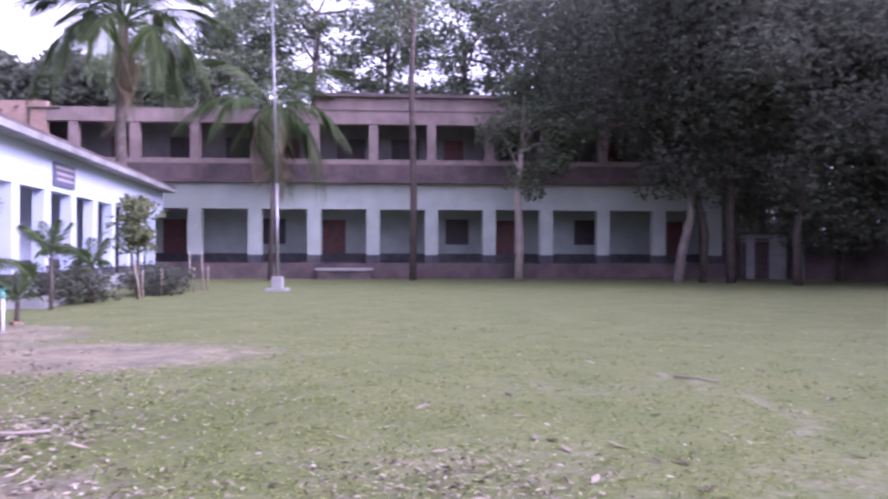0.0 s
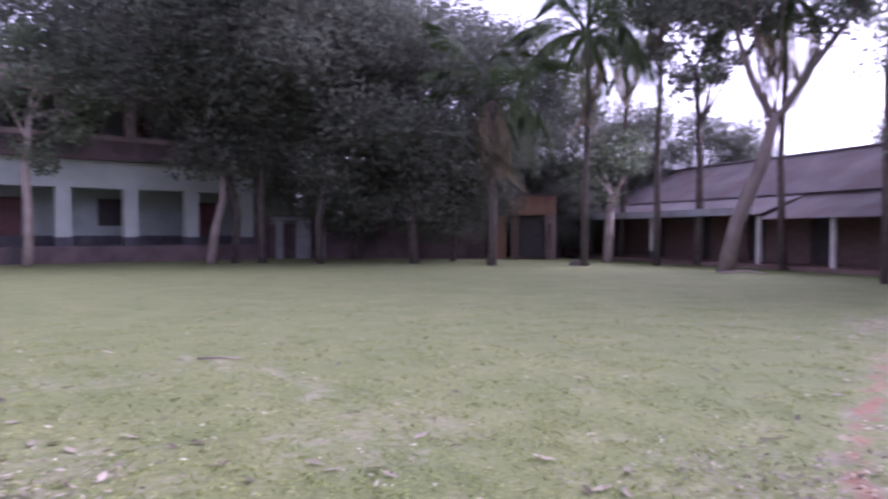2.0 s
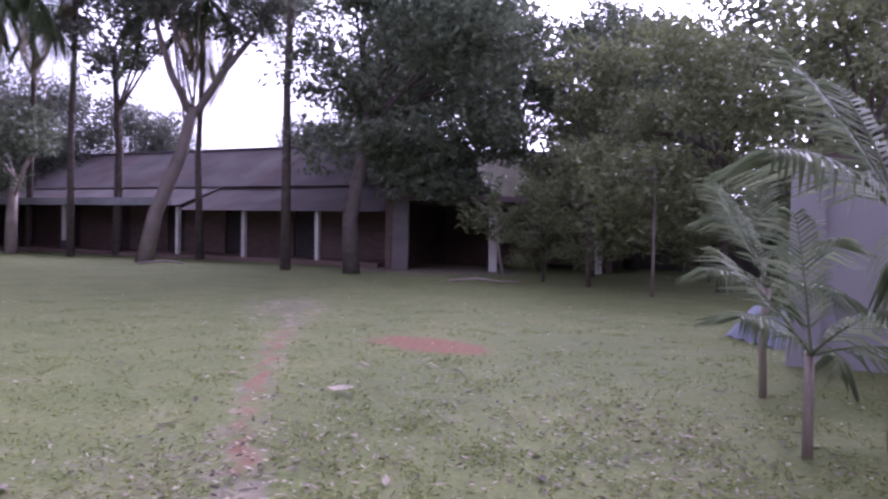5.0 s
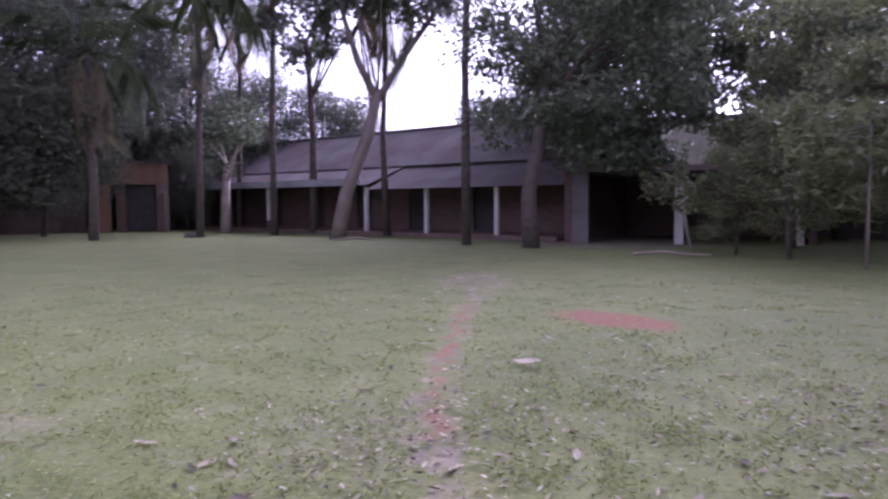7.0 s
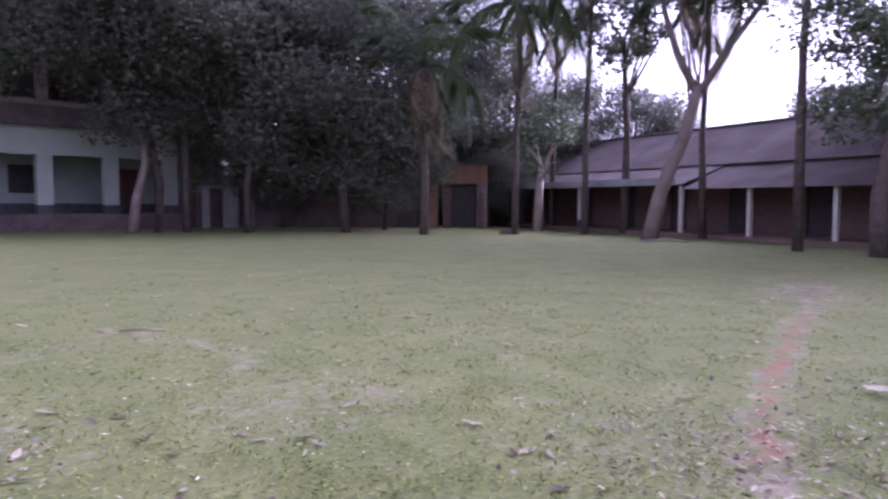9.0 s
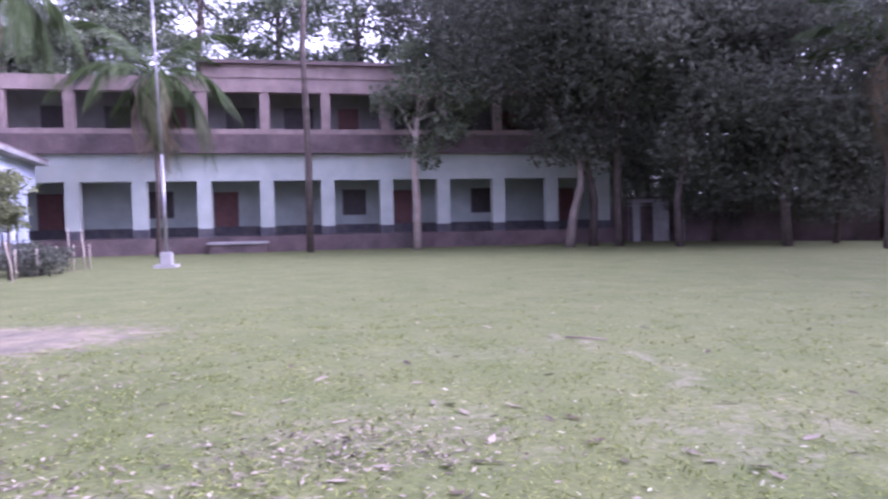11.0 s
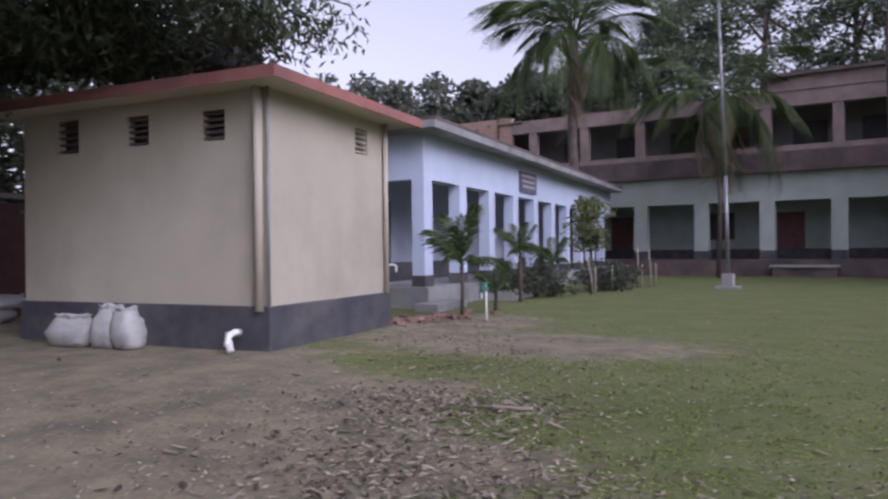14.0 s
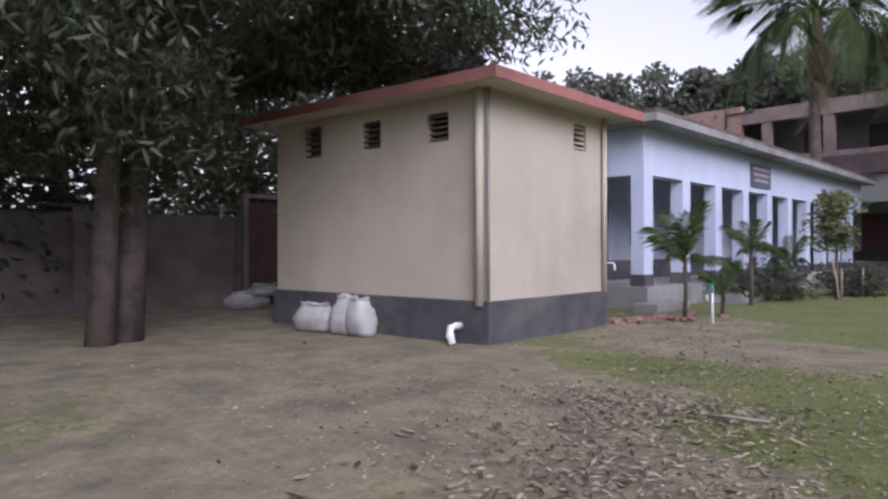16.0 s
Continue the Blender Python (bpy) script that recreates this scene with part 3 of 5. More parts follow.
# ---- cream washroom block ----
def washroom():
    b = thing("washroom_block", pose(-7.1, 6.15, 0, 0, 0, 11), "small cream washroom block with dark plinth and red-edged roof", "building")
    w, d = 4.55, 3.15
    boxes("plinth", [(-w - 0.05, 0.05, -0.05, d + 0.05, -0.3, 0.56)], M_DADO, b, "dark grey painted plinth", 0.01)
    # walls with vent openings
    vents = [(-3.84, -3.38, 2.74, 3.24), (-2.43, -2.01, 2.76, 3.18), (-1.08, -0.68, 2.74, 3.14)]
    e = (2.18, 2.56, 2.78, 3.18)
    plates, x = [], -w
    for v in vents:
        plates += [(x, v[0], 0, 0.2, 0.56, 3.36), (v[0], v[1], 0, 0.2, 0.56, v[2]), (v[0], v[1], 0, 0.2, v[3], 3.36)]
        x = v[1]
    plates += [(x, 0, 0, 0.2, 0.56, 3.36), (-0.2, 0, 0.2, e[0], 0.56, 3.36), (-0.2, 0, e[0], e[1], 0.56, e[2]), (-0.2, 0, e[0], e[1], e[3], 3.36), (-0.2, 0, e[1], d, 0.56, 3.36),
               (-w, -w + 0.2, 0.2, d, 0.56, 3.36), (-w + 0.2, -0.2, d - 0.2, d, 0.56, 3.36)]
    for q in plates:
        boxes("wall", [q], M_CREAM, b, "cream painted plaster wall")
    for v in vents:
        frame_ = boxes("vent", [(v[0], v[1], 0.16, 0.19, v[2], v[3])], M_SHUTTER, b, "small dark louvred vent")
        for i in range(5):
            z = v[2] + 0.03 + i * (v[3] - v[2]) / 5
            boxes("slat", [(v[0], v[1], 0.05, 0.14, z, z + 0.025)], M_CONC_DARK, frame_)
    frame_ = boxes("vent", [(-0.19, -0.16, e[0], e[1], e[2], e[3])], M_SHUTTER, b, "small dark louvred vent")
    for i in range(5):
        z = e[2] + 0.03 + i * (e[3] - e[2]) / 5
        boxes("slat", [(-0.14, -0.03, e[0], e[1], z, z + 0.025)], M_CREAM, frame_)
    boxes("roof_slab", [(-w - 0.45, 0.45, -0.45, d + 0.45, 3.36, 3.48)], M_CREAM, b, "cream slab soffit")
    boxes("roof_edge", [(-w - 0.47, 0.47, -0.47, -0.45, 3.35, 3.50), (0.45, 0.47, -0.45, d + 0.47, 3.35, 3.50), (-w - 0.47, -w - 0.45, -0.45, d + 0.47, 3.35, 3.50), (-w - 0.45, 0.45, d + 0.45, d + 0.47, 3.35, 3.50)], M_REDPAINT, b, "red painted roof edge")
    boxes("roof_top", [(-w - 0.45, 0.45, -0.45, d + 0.45, 3.48, 3.49)], M_REDPAINT, b)
    bm = bmesh.new()
    tube(bm, [(-0.10, -0.065, 0.50), (-0.10, -0.065, 3.36)], [0.06, 0.06], 12)
    part("drain_pipe", bm, M_CREAM, b, "cream painted drain pipe")
    bm = bmesh.new()
    tube(bm, [(0.028, -0.028, 0.50), (0.028, -0.028, 3.36)], [0.022, 0.022], 10)
    part("vent_pipe", bm, M_CONC, b, "thin grey pipe")
    bm = bmesh.new()
    tube(bm, [(0.06, d - 0.1, 0.55), (0.06, d - 0.1, 3.36)], [0.04, 0.04], 10)
    part("drain_pipe", bm, M_CREAM, b, "cream painted drain pipe")
    bm = bmesh.new()
    tube(bm, [(0.0, d - 0.02, 1.02), (0.17, d - 0.02, 1.02), (0.2, d - 0.02, 0.99), (0.2, d - 0.02, 0.9)], [0.015] * 4, 8)
    part("water_spout", bm, M_PVC, b, "white plastic water spout")
    return b


washroom()


def water_tank():
    t = thing("water_tank", pose(-9.25, 7.3, 3.49), "black ribbed plastic water tank on the washroom roof", "tank")
    bm = bmesh.new()
    zs = [0, 0.02, 0.25, 0.27, 0.31, 0.33, 0.55, 0.57, 0.61, 0.63, 0.85, 0.9, 1.05, 1.15]
    rs = [0.5, 0.52, 0.52, 0.54, 0.54, 0.52, 0.52, 0.54, 0.54, 0.52, 0.52, 0.50, 0.32, 0.2]
    tube(bm, [(0, 0, z) for z in zs], rs, 24)
    part("tank_body", bm, M_TANK, t)
    bm = bmesh.new()
    tube(bm, [(0, 0, 1.13), (0, 0, 1.2)], [0.23, 0.23], 20)
    part("lid", bm, M_TANK, t)


water_tank()


# ---- long tin-roofed classroom row ----
def tin_row():
    b = thing("classroom_row", pose(23.35, 8.28, 0, 0, 0, 74.3), "long low classroom row with rusty tin roof and posts", "building")
    x0, x1 = -2.6, 21.0
    boxes("plinth", [(x0, x1, -7.6, 0.25, -0.3, 0.14)], M_BRICK_OLD, b, "low brick plinth")
    for k in range(7):
        x = 3.2 * k - 0.1
        base = 0.14 if k < 3 else 0.50
        p = boxes("post", [(x - 0.07, x + 0.07, -0.07, 0.07, base, 1.84 + 0.012 * x)], M_POST, b, "whitewashed square post")
        if k >= 3:
            boxes("post_foot", [(x - 0.09, x + 0.09, -0.09, 0.09, 0.14, 0.5)], M_DADO, p, "dark painted foot")
    doors = [1.6, 5.0, 8.2, 11.4, 14.6, 17.8]
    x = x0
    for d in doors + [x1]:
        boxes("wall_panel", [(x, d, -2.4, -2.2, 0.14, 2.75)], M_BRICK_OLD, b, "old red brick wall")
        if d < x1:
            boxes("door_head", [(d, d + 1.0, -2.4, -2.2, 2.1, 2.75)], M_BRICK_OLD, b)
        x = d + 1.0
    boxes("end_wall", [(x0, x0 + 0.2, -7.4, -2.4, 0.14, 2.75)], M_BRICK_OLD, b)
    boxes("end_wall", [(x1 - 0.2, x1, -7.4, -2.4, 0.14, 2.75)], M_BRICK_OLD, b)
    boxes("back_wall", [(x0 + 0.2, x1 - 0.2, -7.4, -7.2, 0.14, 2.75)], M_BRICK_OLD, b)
    for d in doors:
        boxes("door", [(d, d + 1.0, -2.38, -2.32, 0.16, 2.08)], M_SHUTTER, b, "dark plank door")
    bm = bmesh.new()
    corrugated(bm, x0 - 0.3, 5.9, -2.0, 2.78, 0.4, 1.80)
    part("verandah_roof", bm, M_TIN, b, "rusty corrugated verandah sheet")
    bm = bmesh.new()
    corrugated(bm, 5.9, x1 + 0.3, -2.0, 2.82, 0.4, 1.98)
    part("verandah_roof", bm, M_TIN, b, "corrugated verandah sheet")
    boxes("eave_strip", [(6.2, x1, 0.40, 0.43, 1.97, 2.26)], M_TIN_NEW, b, "pale bent tin strip along the eave")
    bm = bmesh.new()
    corrugated(bm, x0 - 0.4, x1 + 0.4, -5.2, 4.68, -1.75, 2.80)
    corrugated(bm, x0 - 0.4, x1 + 0.4, -5.2, 4.68, -8.6, 2.80)
    part("main_roof", bm, M_TIN, b, "rusty corrugated main roof")
    bm = bmesh.new()
    tube(bm, [(x0 - 0.4, -5.2, 4.70), (x1 + 0.4, -5.2, 4.70)], [0.08, 0.08], 8)
    part("ridge_cap", bm, M_TIN, b)
    for x in (x0, x1):
        bm = bmesh.new()
        v = [[bm.verts.new((x + o, y, z)) for y, z in ((-2.2, 2.75), (-7.4, 2.75), (-5.2, 4.6))] for o in (-0.02, 0.02)]
        bm.faces.new(v[0])
        bm.faces.new(v[1])
        for i in range(3):
            bm.faces.new((v[0][i], v[0][(i + 1) % 3], v[1][(i + 1) % 3], v[1][i]))
        part("gable", bm, M_TIN, b)


tin_row()


def open_shed():
    b = thing("open_shed", pose(21.6, 4.9, 0, 0, 0, 278), "dark open shed with flat concrete roof", "building")
    boxes("pillar", [(-0.25, 0.25, 0, 0.4, -0.1, 2.15)], M_CONC_DULL, b, "thick grey pillar")
    boxes("pillar", [(2.75, 3.0, 0.2, 0.45, -0.1, 2.15)], M_POST, b, "pale pillar")
    boxes("pillar", [(6.0, 6.25, 0.2, 0.45, -0.1, 2.15)], M_POST, b, "pale pillar")
    boxes("roof_slab", [(-0.5, 6.6, -0.2, 6.0, 2.15, 2.32)], M_CONC_DARK, b, "flat stained roof slab")
    boxes("back_wall", [(-0.5, 6.6, 5.6, 5.8, -0.1, 2.15)], M_BRICK_OLD, b)
    boxes("side_wall", [(-0.5, -0.3, 0.4, 5.6, -0.1, 2.15)], M_BRICK_OLD, b)
    boxes("side_wall", [(6.4, 6.6, 0.4, 5.6, -0.1, 2.15)], M_BRICK_OLD, b)


open_shed()


def white_house():
    b = thing("white_house", pose(36.5, 3.6, 0, 0, 0, 270), "distant white house with small square windows", "house")
    bm = bmesh.new()
    x = -1.3
    for wx in (1.6, 2.5):
        box(bm, x, wx, 0, 0.25, 0, 5.2)
        box(bm, wx, wx + 0.35, 0, 0.25, 0, 4.35)
        box(bm, wx, wx + 0.35, 0, 0.25, 4.7, 5.2)
        x = wx + 0.35
    box(bm, x, 6.0, 0, 0.25, 0, 5.2)
    part("front_wall", bm, M_POST, b, "white plaster wall")
    for d in ((-1.3, -1.05, 0.25, 6, 0, 5.2), (5.75, 6, 0.25, 6, 0, 5.2), (-1.05, 5.75, 5.75, 6, 0, 5.2)):
        boxes("wall", [d], M_POST, b)
    boxes("roof", [(-1.5, 6.2, -0.2, 6.2, 5.2, 5.32)], M_CONC, b)
    for wx in (1.6, 2.5):
        boxes("window", [(wx, wx + 0.35, 0.15, 0.2, 4.35, 4.7)], M_SHUTTER, b, "small dark window")


white_house()


def gateway():
    b = thing("gateway", pose(24.6, 26.5, 0, 0, 0, -42), "orange-brown masonry gateway with dark iron leaf", "gate")
    for x in (-1.55, 0.95):
        boxes("pillar", [(x, x + 0.55, 0, 0.6, -0.1, 2.2)], M_CONC_PINK if x > 0 else M_ORANGE, b, "plastered gate pillar")
    boxes("pillar", [(-0.75, -0.35, 0.1, 0.5, -0.1, 2.2)], M_BRICK_OLD, b)
    boxes("lintel", [(-1.0, 1.5, 0, 0.6, 2.2, 3.15)], M_ORANGE, b, "orange-brown lintel block")
    boxes("cap", [(-1.1, 1.6, -0.08, 0.68, 3.15, 3.25)], M_CONC_DARK, b)
    boxes("gate_leaf", [(-0.3, 0.9, 0.28, 0.32, 0.05, 2.1)], M_SHUTTER, b, "dark iron gate leaf")


gateway()


def boundary_wall(name, a, b_, height, material, label):
    d = Vector(b_) - Vector(a)
    w = thing(name, pose(a[0], a[1], 0, 0, 0, math.degrees(math.atan2(d.y, d.x))), label, "wall", kind="structure")
    n = max(2, int(d.length / 3))
    step = d.length / n
    for i in range(n):
        boxes("wall_panel", [(i * step + 0.15, (i + 1) * step - 0.15, -0.06, 0.06, -0.2, height)], material, w)
        boxes("wall_pier", [(i * step - 0.15, i * step + 0.15, -0.13, 0.13, -0.2, height + 0.1)], material, w)
    boxes("coping", [(0, d.length, -0.1, 0.1, height + 0.1, height + 0.16)], M_CONC_DARK, w)
    return w


boundary_wall("boundary_wall", (13.6, 35.6), (23.4, 28.0), 1.75, M_CONC_DARK, "grey stained boundary wall under the trees")
boundary_wall("boundary_wall", (-15.4, 9.6), (-17.0, -10.0), 2.0, M_CONC_DULL, "grey boundary wall behind the mango tree, dulled for shade")
boundary_wall("boundary_wall", (25.4, 25.6), (29.5, 28.5), 1.6, M_BRICK_OLD, "brick wall beside the gateway")


def latrine_doors():
    b = thing("tin_lean_to", pose(14.3, 33.6, 0, 0, 0, -12), "grey lean-to with two narrow doorways", "shed")
    boxes("wall", [(0, 0.35, 0, 0.15, -0.1, 2.1), (1.0, 1.75, 0, 0.15, -0.1, 2.1), (2.4, 2.8, 0, 0.15, -0.1, 2.1), (0.35, 1.0, 0, 0.15, 1.9, 2.1), (1.75, 2.4, 0, 0.15, 1.9, 2.1), (0, 2.8, 1.2, 1.35, -0.1, 2.1)], M_CONC, b)
    for x in (0.3, 1.7):
        boxes("lintel", [(x, x + 0.75, -0.05, 0.0, 1.9, 2.02)], M_WASH, b, "pale lintel")
    boxes("roof", [(-0.2, 3.0, -0.3, 1.5, 2.1, 2.18)], M_TIN, b)


latrine_doors()


# Invented wall: darkens the bright ground that showed past the gateway.
boundary_wall("boundary_wall", (20.0, 33.5), (37.0, 28.0), 2.3, M_CONC_DARK, "added dark stained wall covering the bright gap behind the gateway")
# Assumed wall, put in to block the bright horizon under these trees.
boundary_wall("boundary_wall", (28.5, -1.5), (18.0, -12.0), 2.2, M_CONC_DULL, "added grey wall closing the bright gap behind the leafy trees")
boundary_wall("boundary_wall", (7.72, -2.5), (6.7, -6.2), 1.9, M_LILAC, "lilac-grey plastered wall behind the feather palms")


def blue_sheet():
    b = thing("blue_sheet_heap", pose(9.3, -2.75, 0, 0, 0, 20), "heap covered with a faded blue plastic sheet", "heap")
    bm = bmesh.new()
    n = 9
    grid = [[bm.verts.new(((i / (n - 1) - 0.5) * 1.0, (j / (n - 1) - 0.5) * 0.9, 0.42 * max(0.0, 1 - (2 * i / (n - 1) - 1) ** 4) * max(0.0, 1 - (2 * j / (n - 1) - 1) ** 4) + 0.03 * math.sin(3.1 * i + 2.3 * j))) for j in range(n)] for i in range(n)]
    for i in range(n - 1):
        for j in range(n - 1):
            bm.faces.new((grid[i][j], grid[i + 1][j], grid[i + 1][j + 1], grid[i][j + 1])).smooth = True
    part("sheet", bm, M_BLUEBAND, b)


blue_sheet()


def yard_door():
    d = thing("yard_door", pose(-15.3, 6.9, 0, 0, 0, 95), "dark red door leaf standing at the boundary wall", "door")
    boxes("door_leaf", [(-0.5, 0.5, 0.2, 0.26, 0.0, 2.3)], M_DOOR_OLD, d)
    boxes("door_frame", [(-0.62, -0.5, 0.16, 0.3, 0, 2.4), (0.5, 0.62, 0.16, 0.3, 0, 2.4), (-0.62, 0.62, 0.16, 0.3, 2.4, 2.5)], M_CONC_DULL, d)


yard_door()


# ---- flagpole ----
def flagpole():
    f = thing("flagpole", pose(-5.25, 22.45, 0), "tall steel flagpole on a white stepped base", "flagpole")
    boxes("base", [(-0.32, 0.32, -0.32, 0.32, -0.1, 0.08)], M_WASH, f, "white stepped base", 0.01)
    boxes("base_block", [(-0.16, 0.16, -0.16, 0.16, 0.08, 0.45)], M_WASH, f, "", 0.01)
    bm = bmesh.new()
    tube(bm, [(0, 0, 0.4), (-0.04, 0, 3.4)], [0.06, 0.055], 12)
    part("lower_pole", bm, M_STEEL, f, "thicker lower pipe")
    bm = bmesh.new()
    tube(bm, [(-0.04, 0, 3.4), (-0.2, 0, 9.2)], [0.045, 0.035], 12)
    part("upper_pole", bm, M_STEEL, f, "silvery upper pipe")


flagpole()


# ---- plants ----
def leaf_mesh(name, centres, dirs, length, width, material, rng, level=0.0):
    """Many single folded leaves: base, two sides and tip each."""
    n = len(centres)
    dirs = dirs / np.linalg.norm(dirs, axis=1)[:, None]
    ref = rng.normal(size=(n, 3)) + np.array([0, 0, level])
    side = np.cross(dirs, ref)
    side /= np.linalg.norm(side, axis=1)[:, None]
    up = np.cross(side, dirs)
    ln = (length * rng.uniform(0.65, 1.25, n))[:, None]
    wd = (width * rng.uniform(0.7, 1.2, n))[:, None]
    base = centres - dirs * ln * 0.5
    mid = base + dirs * ln * 0.45
    tip = base + dirs * ln - up * ln * 0.12
    verts = np.stack([base, mid + side * wd / 2 + up * wd * 0.18, tip, mid - side * wd / 2 + up * wd * 0.18], 1).reshape(-1, 3)
    i = np.arange(n)[:, None] * 4
    tris = np.concatenate([i + np.array([0, 1, 2]), i + np.array([0, 2, 3])], 1).reshape(-1, 3)
    me = bpy.data.meshes.new(name)
    me.vertices.add(len(verts))
    me.vertices.foreach_set("co", verts.astype(np.float32).ravel())
    me.loops.add(tris.size)
    me.loops.foreach_set("vertex_index", tris.astype(np.int32).ravel())
    me.polygons.add(len(tris))
    me.polygons.foreach_set("loop_start", np.arange(0, tris.size, 3, dtype=np.int32))
    me.update(calc_edges=True)
    me.materials.append(material)
    return me


def tree(name, m, label, trunk, radii, crown, clumps, leaves, leaf=(0.24, 0.10), clump=0.9, bark=None, foliage=None, droop=0.3, seed=1, limb=0.07, every=4, lift=None):
    """trunk: points from the foot up; crown: centre and half-axes; the clumps stand in the crown's outer shell, each with a limb from the trunk."""
    rng = np.random.default_rng(seed)
    t = thing(name, m, label, "tree")
    bm = bmesh.new()
    tube(bm, trunk, radii, 9)
    c, half = np.array(crown[0]), np.array(crown[1])
    v = rng.normal(size=(clumps, 3))
    v /= np.linalg.norm(v, axis=1)[:, None]
    v *= rng.uniform(0.45, 1.0, (clumps, 1))
    spots = c + v * half
    if lift:
        over = lift[0] * spots[:, 0] + lift[1] * spots[:, 1] > lift[2]
        spots[over, 2] = np.maximum(spots[over, 2], lift[3] + rng.uniform(0, 0.5, over.sum()))
    top = Vector(trunk[-1])
    for k in range(0, clumps, every):
        q = Vector(spots[k])
        start = Vector(trunk[-1]).lerp(Vector(trunk[-2]), 0.3 * ((k // every) % 3))
        mid = start.lerp(q, 0.5) + Vector((0, 0, 0.25 * (q - start).length * 0.4))
        tube(bm, [start, mid, q], [limb, limb * 0.6, limb * 0.22], 5, False)
    part("trunk", bm, bark or M_BARK, t)
    which = rng.integers(0, clumps, leaves)
    size = clump * rng.uniform(0.6, 1.3, clumps)
    pos = spots[which] + np.clip(rng.normal(size=(leaves, 3)), -1.5, 1.5) * np.array([1, 1, 0.62]) * size[which][:, None] * 0.55
    d = rng.normal(size=(leaves, 3)) * np.array([1, 1, 0.5]) + np.array([0, 0, -droop])
    crown_ob = new("crown", leaf_mesh("crown", pos, d, leaf[0], leaf[1], foliage or M_LEAF, rng))
    crown_ob.parent = t
    return t


def frond_mesh(name, length, leaflets, leaf_len, droop, material, rng, spread=1.0, blade=0.0):
    """One palm frond along +x, bending down, with paired leaflets."""
    bm = bmesh.new()
    def at(s):
        return Vector((length * s * (1 - 0.25 * droop * s), 0, length * (0.35 * s - droop * 0.75 * s * s)))
    tube(bm, [at(i / 7) for i in range(8)], [0.022 * length / 2.5 * (1 - 0.8 * i / 7) + 0.003 for i in range(8)], 5, False)
    for i in range(leaflets):
        s = 0.16 + 0.84 * i / (leaflets - 1)
        p, along = at(s), (at(min(1, s + 0.02)) - at(s - 0.02)).normalized()
        ll = leaf_len * (0.55 + 0.9 * math.sin(math.pi * min(1, s * 0.9))) * rng.uniform(0.85, 1.1) * (1 if s < 0.85 else 0.75)
        for sgn in (1, -1):
            d = (along * 0.75 + Vector((0, sgn * spread, 0)) + Vector((0, 0, -0.15 - 0.55 * droop + rng.uniform(-0.12, 0.12)))).normalized()
            w = along * (blade or 0.02 + 0.018 * leaf_len)
            mid = p + d * ll * 0.5 + Vector((0, 0, 0.03))
            tip = p + d * ll + Vector((0, 0, -0.25 * ll * (0.4 + droop)))
            v = [bm.verts.new(q) for q in (p - w * 0.5, p + w * 0.5, mid + w * 0.8, tip, mid - w * 0.8)]
            bm.faces.new(v)
    me = bpy.data.meshes.new(name)
    bm.to_mesh(me)
    bm.free()
    me.materials.append(material)
    return me


PRNG = np.random.default_rng(5)
COCO = [frond_mesh("frond", 3.6, 48, 0.66, dr, M_PALM, PRNG, 0.9, 0.021) for dr in (0.5, 0.85, 1.2)]
COCO_LOW = [frond_mesh("frond", 3.6, 48, 0.66, dr, M_PALM, PRNG, 0.8, 0.021) for dr in (0.7, 1.1, 1.45)]
COCO_DRY = frond_mesh("frond", 3.2, 40, 0.55, 1.35, M_PALM_DRY, PRNG, 0.5)
ARECA_GARDEN = [frond_mesh("frond", 1.5, 22, 0.42, dr, M_PALM, PRNG, 0.6, 0.03) for dr in (0.25, 0.5, 0.8)]
ARECA = [frond_mesh("frond", 1.5, 21, 0.40, dr, M_PALM_YOUNG, PRNG, 0.75, 0.026) for dr in (0.2, 0.42, 0.65)]


def palm(name, m, label, trunk, radii, fronds, kind, scale=1.0, seed=1, dry=0, bark=None):
    rng = np.random.default_rng(seed)
    t = thing(name, m, label, "palm")
    lift = (-55, -25, 5) if kind is COCO else (-38, -10, 15) if kind is COCO_LOW else (-62, -45, -25) if kind is ARECA_GARDEN else (-42, -18, 8)
    bm = bmesh.new()
    tube(bm, trunk, radii, 9)
    part("trunk", bm, bark or M_BARK, t)
    top = Vector(trunk[-1])
    for k in range(fronds + dry):
        old = k >= fronds
        level = k % 3
        ob = new("frond", COCO_DRY if old else kind[level])
        ob.parent = t
        yaw = 137.5 * k + rng.uniform(-15, 15)
        pitch = lift[level] + rng.uniform(-10, 10)
        if old:
            pitch = 50 + rng.uniform(-10, 15)
            ob["label"] = "dry brown hanging frond"
        s = scale * rng.uniform(0.85, 1.1)
        ob.matrix_basis = Matrix.Translation(top) @ Euler((radians(rng.uniform(-20, 20)), radians(pitch), radians(yaw))).to_matrix().to_4x4() @ Matrix.Diagonal((s, s, s, 1))
    return t


def polar(az, dist):
    """A place by its bearing from the yard's corner (degrees to the left of straight ahead) and its distance."""
    return (-dist * math.sin(radians(az)), dist * math.cos(radians(az)))


def up_at(az, dist, turn=0.0, scale=1.0):
    x, y = polar(az, dist)
    return pose(x, y, 0, 0, 0, turn) @ Matrix.Diagonal((scale, scale, scale, 1))


